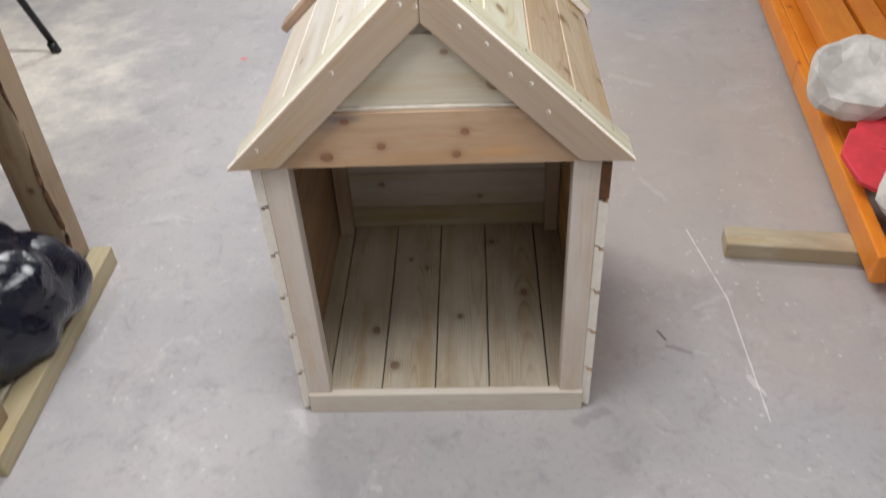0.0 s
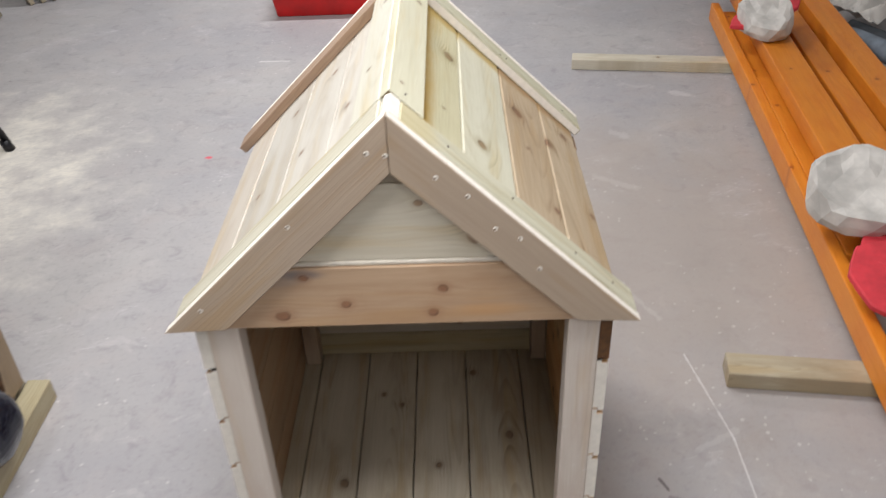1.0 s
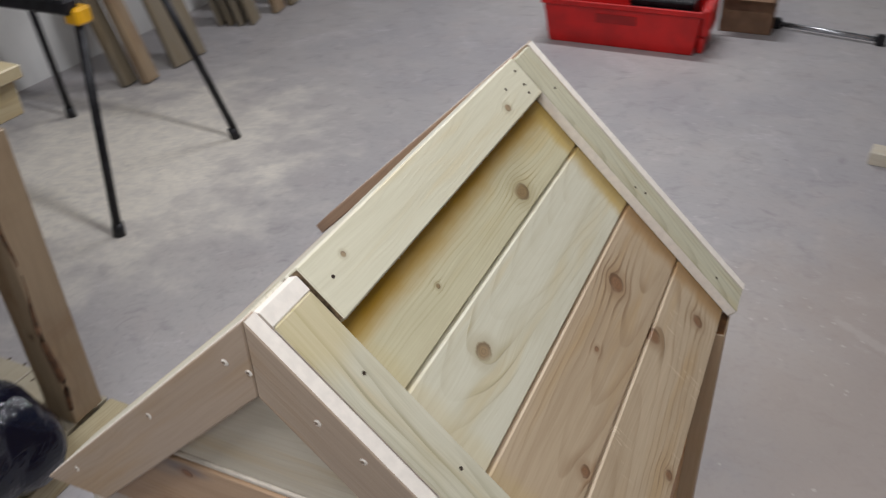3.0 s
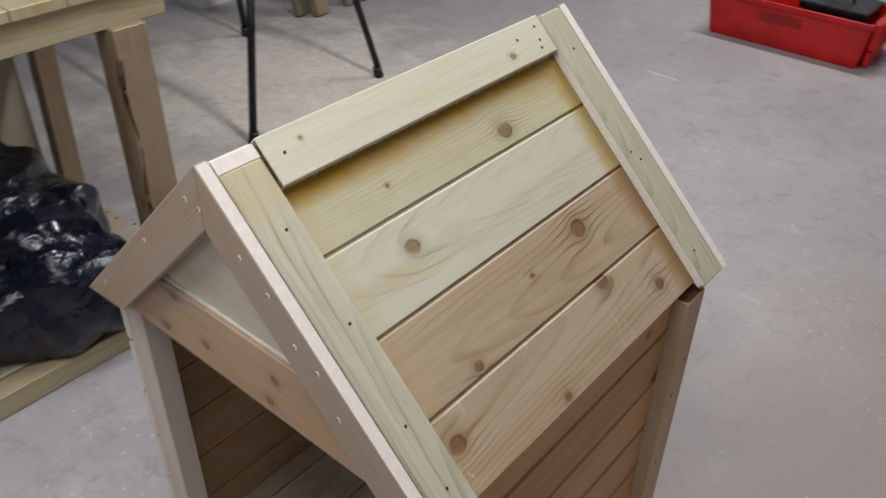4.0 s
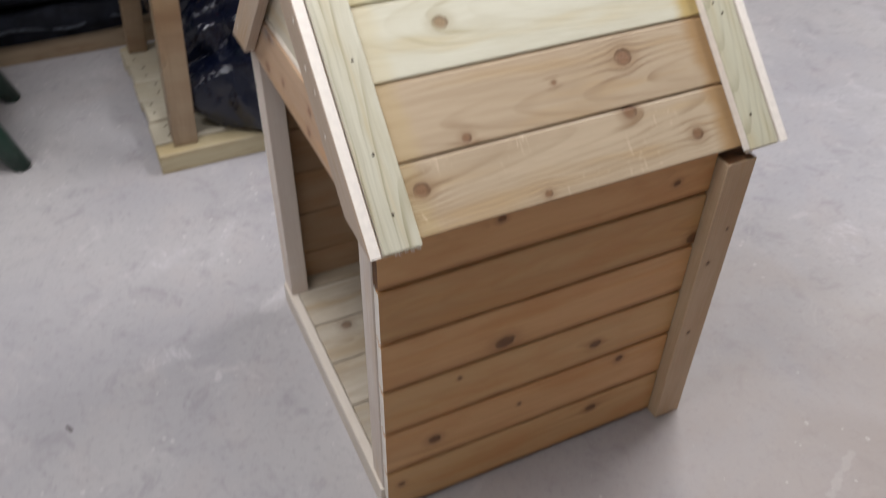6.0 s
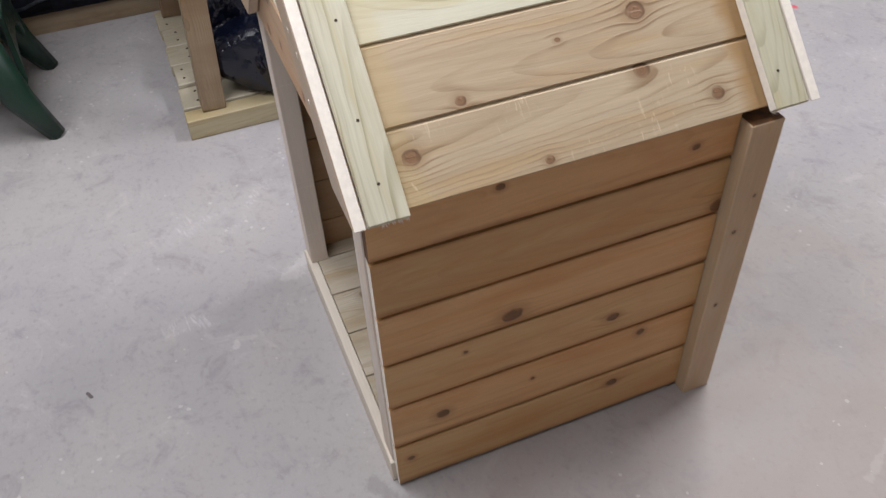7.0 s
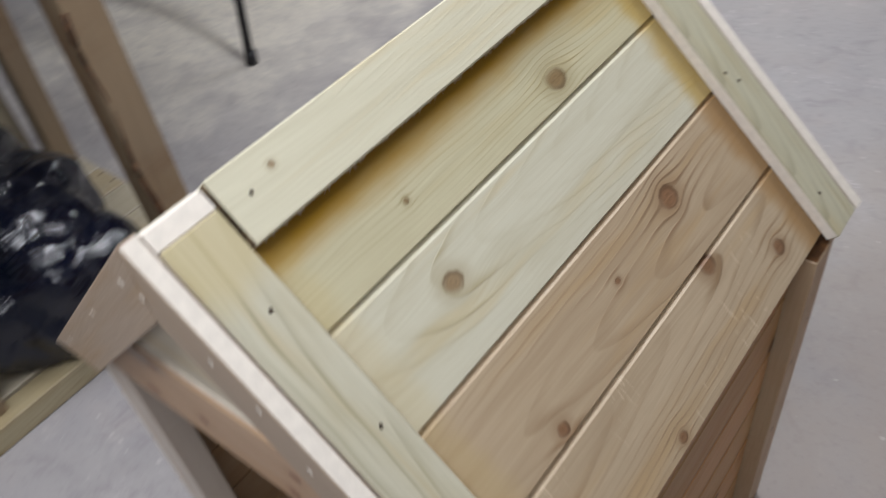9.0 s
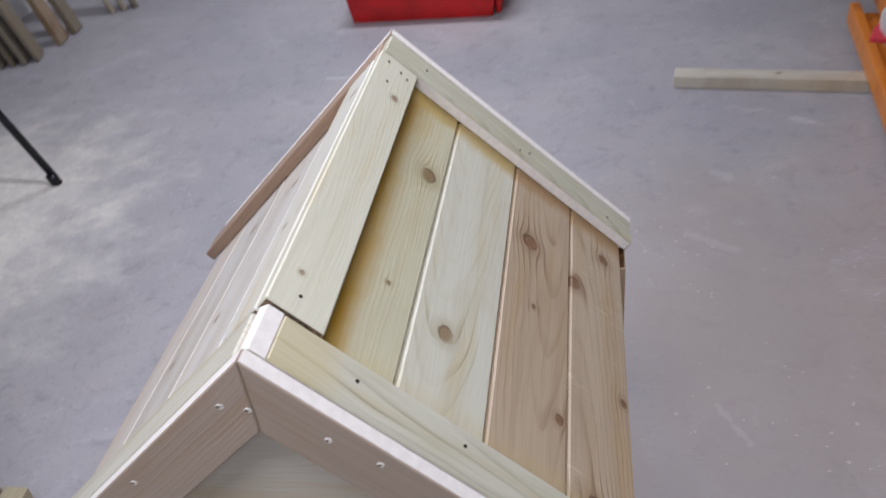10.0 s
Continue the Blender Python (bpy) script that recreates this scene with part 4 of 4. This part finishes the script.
# ---- crates at the far end ----
def crate():
    t = thing("plastic_crate", "red plastic storage crate with smudged side", "crate", at=(-0.56, 5.55, 0))
    bm = bmesh.new()
    lo, hi = (0.395, 0.17), (0.43, 0.20)
    ring = []
    for (hx, hy), z in ((lo, 0.0), (hi, 0.245)):
        ring.append([bm.verts.new((sx * hx, sy * hy, z)) for sx, sy in ((-1, -1), (1, -1), (1, 1), (-1, 1))])
    inner = [bm.verts.new((sx * (hi[0] - 0.012), sy * (hi[1] - 0.012), 0.245)) for sx, sy in ((-1, -1), (1, -1), (1, 1), (-1, 1))]
    deep = [bm.verts.new((sx * (lo[0] - 0.012), sy * (lo[1] - 0.012), 0.012)) for sx, sy in ((-1, -1), (1, -1), (1, 1), (-1, 1))]
    bm.faces.new(ring[0])
    bm.faces.new(deep)
    for u, v in ((ring[0], ring[1]), (ring[1], inner), (inner, deep)):
        for k in range(4):
            bm.faces.new((u[k], u[(k + 1) % 4], v[(k + 1) % 4], v[k]))
    bmesh.ops.bevel(bm, geom=[e for e in bm.edges], offset=0.006, segments=2, affect="EDGES")
    part("crate_body", bm, RED_PLASTIC, t)
    for sx in (1,):
        part("handle_lug", box_bm(0.05, 0.30, 0.15, 0.012), RED_PLASTIC, t, "", pose(sx * 0.438, 0, 0.17))
        part("handle_foot", box_bm(0.03, 0.26, 0.09, 0.008), RED_PLASTIC, t, "", pose(sx * 0.425, 0, 0.046))
    part("rim", box_bm(0.875, 0.012, 0.03, 0.004), RED_PLASTIC, t, "", pose(0, -0.2065, 0.232))
    part("print_bar", box_bm(0.22, 0.002, 0.05, 0.0005), paint("faded_print", lin(156, 18, 16), 0.5), t, "faded dark bar of print", pose(-0.02, -0.1925, 0.16, 6))
    return t


crate()
case = thing("black_case", "black plastic case standing in the red crate", "case", at=(-0.36, 5.56, 0.0135))
part("case_body", box_bm(0.34, 0.27, 0.215, 0.012, 2), BLACK_METAL, case, "", pose(0, 0, 0.1075))
part("case_lid", box_bm(0.345, 0.275, 0.035, 0.010, 2), BLACK_METAL, case, "", pose(0, 0, 0.2345))
part("handle", tube_bm([(-0.06, 0, 0.252), (-0.05, 0, 0.275), (0.05, 0, 0.275), (0.06, 0, 0.252)], 0.008, 8), BLACK_METAL, case, "", smooth=True)
box = thing("cardboard_box", "small brown cardboard box beside the crate", "cardboard box", at=(0.04, 5.94, 0))
part("box_body", box_bm(0.28, 0.22, 0.24, 0.004), CARD, box, "", pose(0, 0, 0.12))
part("flap", box_bm(0.28, 0.10, 0.004, 0.001), CARD, box, "", pose(0, -0.158, 0.226, 18))
clampt = thing("bar_clamp", "silver steel bar clamp with black ends", "clamp", at=(0.48, 5.92, 0))
STEEL = paint("bright_steel", lin(180, 182, 186), 0.3, 0.1, 30.0, metal=0.9)
part("bar", tube_bm([(-0.27, 0.05, 0.03), (0.24, -0.055, 0.03)], 0.014, 12), STEEL, clampt, smooth=True)
part("jaw", box_bm(0.05, 0.04, 0.06, 0.008), BLACK_METAL, clampt, "black clamp jaw", pose(0.255, -0.06, 0.03))
part("jaw", box_bm(0.05, 0.04, 0.06, 0.008), BLACK_METAL, clampt, "black clamp jaw", pose(-0.28, 0.052, 0.03))

# ---- boards leaning at the west wall ----
def leaning(x, y, w, t, h, lean, mat, turn=0.0):
    ob = part("leaning_board", box_bm(h, w, t, 0.003), mat, None)
    ob.matrix_world = pose(x, y, 0.0, 0, 0, turn) @ pose(0, 0, 0, 0, -lean, 0) @ axes((0, 0, h / 2 + t * math.sin(math.radians(lean)) * 0.5), (0, 0, 1), (0, 1, 0))
    return tagged(ob, "rough sawn board leaning at the wall", "board", "boards leaning at the wall")


GREY_WOOD = wood("grey_wood", lin(134, 122, 100), lin(96, 84, 66), contrast=0.45)
GREY_PALE = wood("grey_pale", lin(168, 154, 128), lin(128, 112, 88), contrast=0.45)
for x, y, w, t, h, lean, mat, turn in (
        (-2.80, 4.03, 0.10, 0.045, 1.5, 16, GREY_WOOD, 8), (-2.72, 4.10, 0.10, 0.045, 1.5, 16, BENCH_POST, 6), (-2.72, 4.42, 0.26, 0.03, 1.3, 18, GREY_WOOD, 0),
        (-2.76, 5.10, 0.14, 0.025, 1.15, 15, GREY_WOOD, 20), (-2.82, 5.06, 0.14, 0.025, 1.15, 15, GREY_WOOD, 20), (-2.88, 5.04, 0.14, 0.025, 1.15, 15, GREY_WOOD, 20), (-2.94, 5.02, 0.14, 0.025, 1.15, 15, GREY_WOOD, 20),
        (-2.74, 5.33, 0.12, 0.04, 1.6, 15, BENCH_POST, 10), (-2.74, 5.50, 0.12, 0.04, 1.6, 15, GREY_WOOD, 10),
        (-2.66, 5.82, 0.10, 0.03, 1.6, 16, GREY_PALE, 40), (-2.60, 5.86, 0.10, 0.03, 1.6, 16, GREY_PALE, 40), (-2.54, 5.90, 0.10, 0.03, 1.6, 16, GREY_WOOD, 40)):
    leaning(x, y, w, t, h, lean, mat, turn)

# ---- bearers and orange beams ----
def lone(name, label, category, lx, ly, lz, mat, m, group=""):
    ob = part(name, box_bm(lx, ly, lz, 0.003), mat, None)
    ob.matrix_world = m
    return tagged(ob, label, category, group)


BEARER = wood("bearer_wood", lin(180, 166, 138), lin(134, 118, 90), contrast=0.4, blotch=lin(150, 132, 102), blotch_amount=0.35, knots=((-0.12, -0.01, 0.006),))
BEARER_PALE = wood("bearer_pale", lin(212, 203, 182), lin(166, 152, 124), contrast=0.4, blotch=lin(170, 156, 124), knots=((-0.22, 0.01, 0.007),))
for (ax, ay), ln, ang, mat in (((0.841, 2.088), 1.15, -8.0, BEARER), ((0.712, 4.405), 1.3, -8.5, BEARER_PALE)):
    c, sn = math.cos(math.radians(ang)), math.sin(math.radians(ang))
    lone("bearer", "pale planed timber bearer lying on the floor", "timber", ln, 0.09, 0.055, mat,
         pose(ax + c * ln / 2 - sn * 0.045, ay + sn * ln / 2 + c * 0.045, 0.0275, 0, 0, ang), "bearers under the orange beams")

OD, OR_ = Vector((0.1155, 0.9933, 0)), Vector((0.9933, -0.1155, 0))


def opos(a, e, z):
    return Vector((1.19, 1.896, 0)) + OD * a + OR_ * e + Vector((0, 0, z))


def beam(a0, a1, e0, e1, z0, z1):
    ob = part("orange_beam", box_bm(a1 - a0, e1 - e0, z1 - z0, 0.006, 2), ORANGE, None)
    ob.matrix_world = axes(opos((a0 + a1) / 2, (e0 + e1) / 2, (z0 + z1) / 2), OD, -OR_)
    return tagged(ob, "planed timber beam stained bright orange", "beam", "orange beams on bearers")


beam(0.0, 3.05, 0.0, 0.043, 0.0555, 0.150)
beam(0.62, 2.02, 0.045, 0.118, 0.0555, 0.146)
beam(0.75, 3.7, 0.086, 0.228, 0.176, 0.246)
beam(2.03, 3.0, 0.045, 0.128, 0.0555, 0.118)
beam(0.1, 3.2, 0.312, 0.418, 0.0555, 0.165)
beam(0.0, 3.04, 0.465, 0.60, 0.0555, 0.185)
beam(0.0, 2.9, 0.130, 0.240, 0.0555, 0.1755)


def ornament(c, r, seed, plates, hollow=0.09):
    t = thing("wrapped_ornament", "faceted grey-white wrapped ornament with red foam collar", "ornament", "wrapped ornaments on the beams", at=c)
    rng = random.Random(seed)
    bm = bmesh.new()
    bmesh.ops.create_icosphere(bm, subdivisions=3, radius=1.0)
    axis = Vector((-0.15, -0.35, 0.9)).normalized()
    for v in bm.verts:
        d = v.co.normalized()
        k = max(0.0, d.dot(axis))
        cell = Vector((round(d.x * 3.2), round(d.y * 3.2), round(d.z * 3.2)))
        q = 1.0 + 0.13 * noise.noise(d * 1.7 + Vector((seed, 0, 0))) + 0.07 * noise.noise(cell * 0.77 + Vector((0, seed, 0))) + rng.uniform(-0.012, 0.012)
        p = Vector((d.x * r[0] * q, d.y * r[1] * q, d.z * r[2] * q))
        p -= axis * hollow * max(0.0, k - 0.45) * 1.8
        p.z = max(p.z, -r[2] * 0.5)
        v.co = p
    bmesh.ops.bevel(bm, geom=[e for e in bm.edges if e.calc_face_angle(0) > 0.5], offset=0.003, segments=1, affect="EDGES")
    part("wrapping", bm, WRAP, t)
    for (px, py, pz), (rx, ry), m in plates:
        pts = [(rx * math.cos(a) * (1.0 if i % 2 else 0.94), ry * math.sin(a) * (1.0 if i % 2 else 0.94)) for i, a in enumerate([math.pi * 2 * k / 16 + 0.2 for k in range(16)])]
        part("collar", prism_bm(pts, 0.022, 0.004), RED_FOAM, t, "red foam collar", pose(px, py, pz, *m))
    return t


ornament((1.345, 2.58, 0.322), (0.165, 0.16, 0.15), 1, (((-0.02, -0.33, -0.10), (0.13, 0.16), (12, 0, 0)), ((0.02, -0.21, -0.085), (0.09, 0.11), (0, 0, 0))), 0.11)
ornament((1.33, 1.99, 0.295), (0.13, 0.14, 0.12), 9, (((0.03, -0.18, -0.058), (0.09, 0.09), (8, 0, 0)),))
ornament((1.57, 4.20, 0.318), (0.112, 0.19, 0.13), 4, (((0.06, 0.14, -0.045), (0.29, 0.09), (0, 0, 41)),), 0.07)
ornament((1.62, 4.90, 0.318), (0.12, 0.18, 0.13), 6, (((0.03, 0.14, -0.045), (0.28, 0.09), (0, 0, 40)),), 0.07)

# ---- odds and ends past the beams ----
def crumpled_bm(w, l, seed, h, n=40):
    """A stiff crumpled sheet of two skins, 3 mm apart."""
    rng = random.Random(seed)
    folds = [(Vector((rng.gauss(0, 1), rng.gauss(0, 1))).normalized(), rng.uniform(3, 12), rng.random() * 2, rng.uniform(0.3, 1)) for k in range(8)]
    bm = bmesh.new()
    bmesh.ops.create_grid(bm, x_segments=n, y_segments=n, size=0.5)
    for v in bm.verts:
        p = Vector((v.co.x, v.co.y))
        edge = 1.0 + 0.12 * noise.noise(Vector((p.x * 5, p.y * 5, seed)))
        z = h * sum(a * abs((p.dot(d) * f * 0.5 + ph) % 2 - 1) for d, f, ph, a in folds) / 4
        v.co = (p.x * w * edge, p.y * l * edge, 0.01 + z)
    ret = bmesh.ops.solidify(bm, geom=list(bm.faces), thickness=0.003)
    return bm


sheet = part("crumpled_sheet", crumpled_bm(0.40, 0.42, 5, 0.16), WRAP, None)
sheet.matrix_world = pose(2.40, 4.90, 0.0, 0, 0, 25)
tagged(sheet, "crumpled grey-white sheet lying past the orange beams", "sheet")
roll = thing("fabric_roll", "dull blue-grey rolled fabric lying on the floor", "fabric roll", at=(2.32, 4.42, 0))
ROLLC = paint("blue_grey_fabric", lin(120, 130, 140), 0.75, 0.12, 12.0, 0.5, 60.0)
rp = [(0.13 - 0.06 * i, -0.42 + 0.14 * i, 0.052 + 0.004 * math.sin(i * 2.1)) for i in range(6)]
part("roll_body", tube_bm(rp, [0.048, 0.052, 0.049, 0.051, 0.05, 0.046], 18), ROLLC, roll, smooth=True)
part("roll_body", tube_bm([(p[0] + 0.115, p[1] + 0.06, 0.045) for p in rp], 0.043, 18), paint("dark_fabric", lin(58, 62, 66), 0.8, 0.2, 12.0), roll, "dark grey inner roll", smooth=True)

# ---- green garden chair ----
chair = thing("garden_chair", "dark green moulded plastic garden chair", "chair", at=(-1.52, 0.66, 0))
for sx in (-1, 1):
    for sy in (-1, 1):
        path = [(sx * 0.235, sy * 0.25, 0.0), (sx * 0.22, sy * 0.185, 0.14), (sx * 0.20, sy * 0.12, 0.41)]
        part("leg", tube_bm(path, [0.030, 0.048, 0.068], 10), GREEN_PLASTIC, chair, smooth=True)
seat = quilt_bm((-0.24, -0.24, 0.405), (0.24, 0.24, 0.44), 3.0, 0.0, 8)
part("seat", seat, GREEN_PLASTIC, chair, smooth=True)
part("backrest", box_bm(0.035, 0.46, 0.40, 0.015, 2), GREEN_PLASTIC, chair, "", pose(-0.25, 0, 0.63, 0, -12, 0))
arch = [(-0.12, 0.41), (-0.17, 0.16)] + [(0.155 * math.cos(a), 0.16 + 0.11 * math.sin(a)) for a in [math.pi - math.pi * k / 10 for k in range(1, 10)]] + [(0.17, 0.16), (0.12, 0.41)]
for side in (-1, 1):
    part("apron", prism_bm([(-p[0], p[1]) for p in arch], 0.018, 0.004), GREEN_PLASTIC, chair, "", axes((side * 0.215 + 0.009, 0, 0), (0, -1, 0), (0, 0, 1)))
    part("apron", prism_bm(arch, 0.018, 0.004), GREEN_PLASTIC, chair, "", axes((0, side * 0.215 + 0.009, 0), (1, 0, 0), (0, 0, 1)))
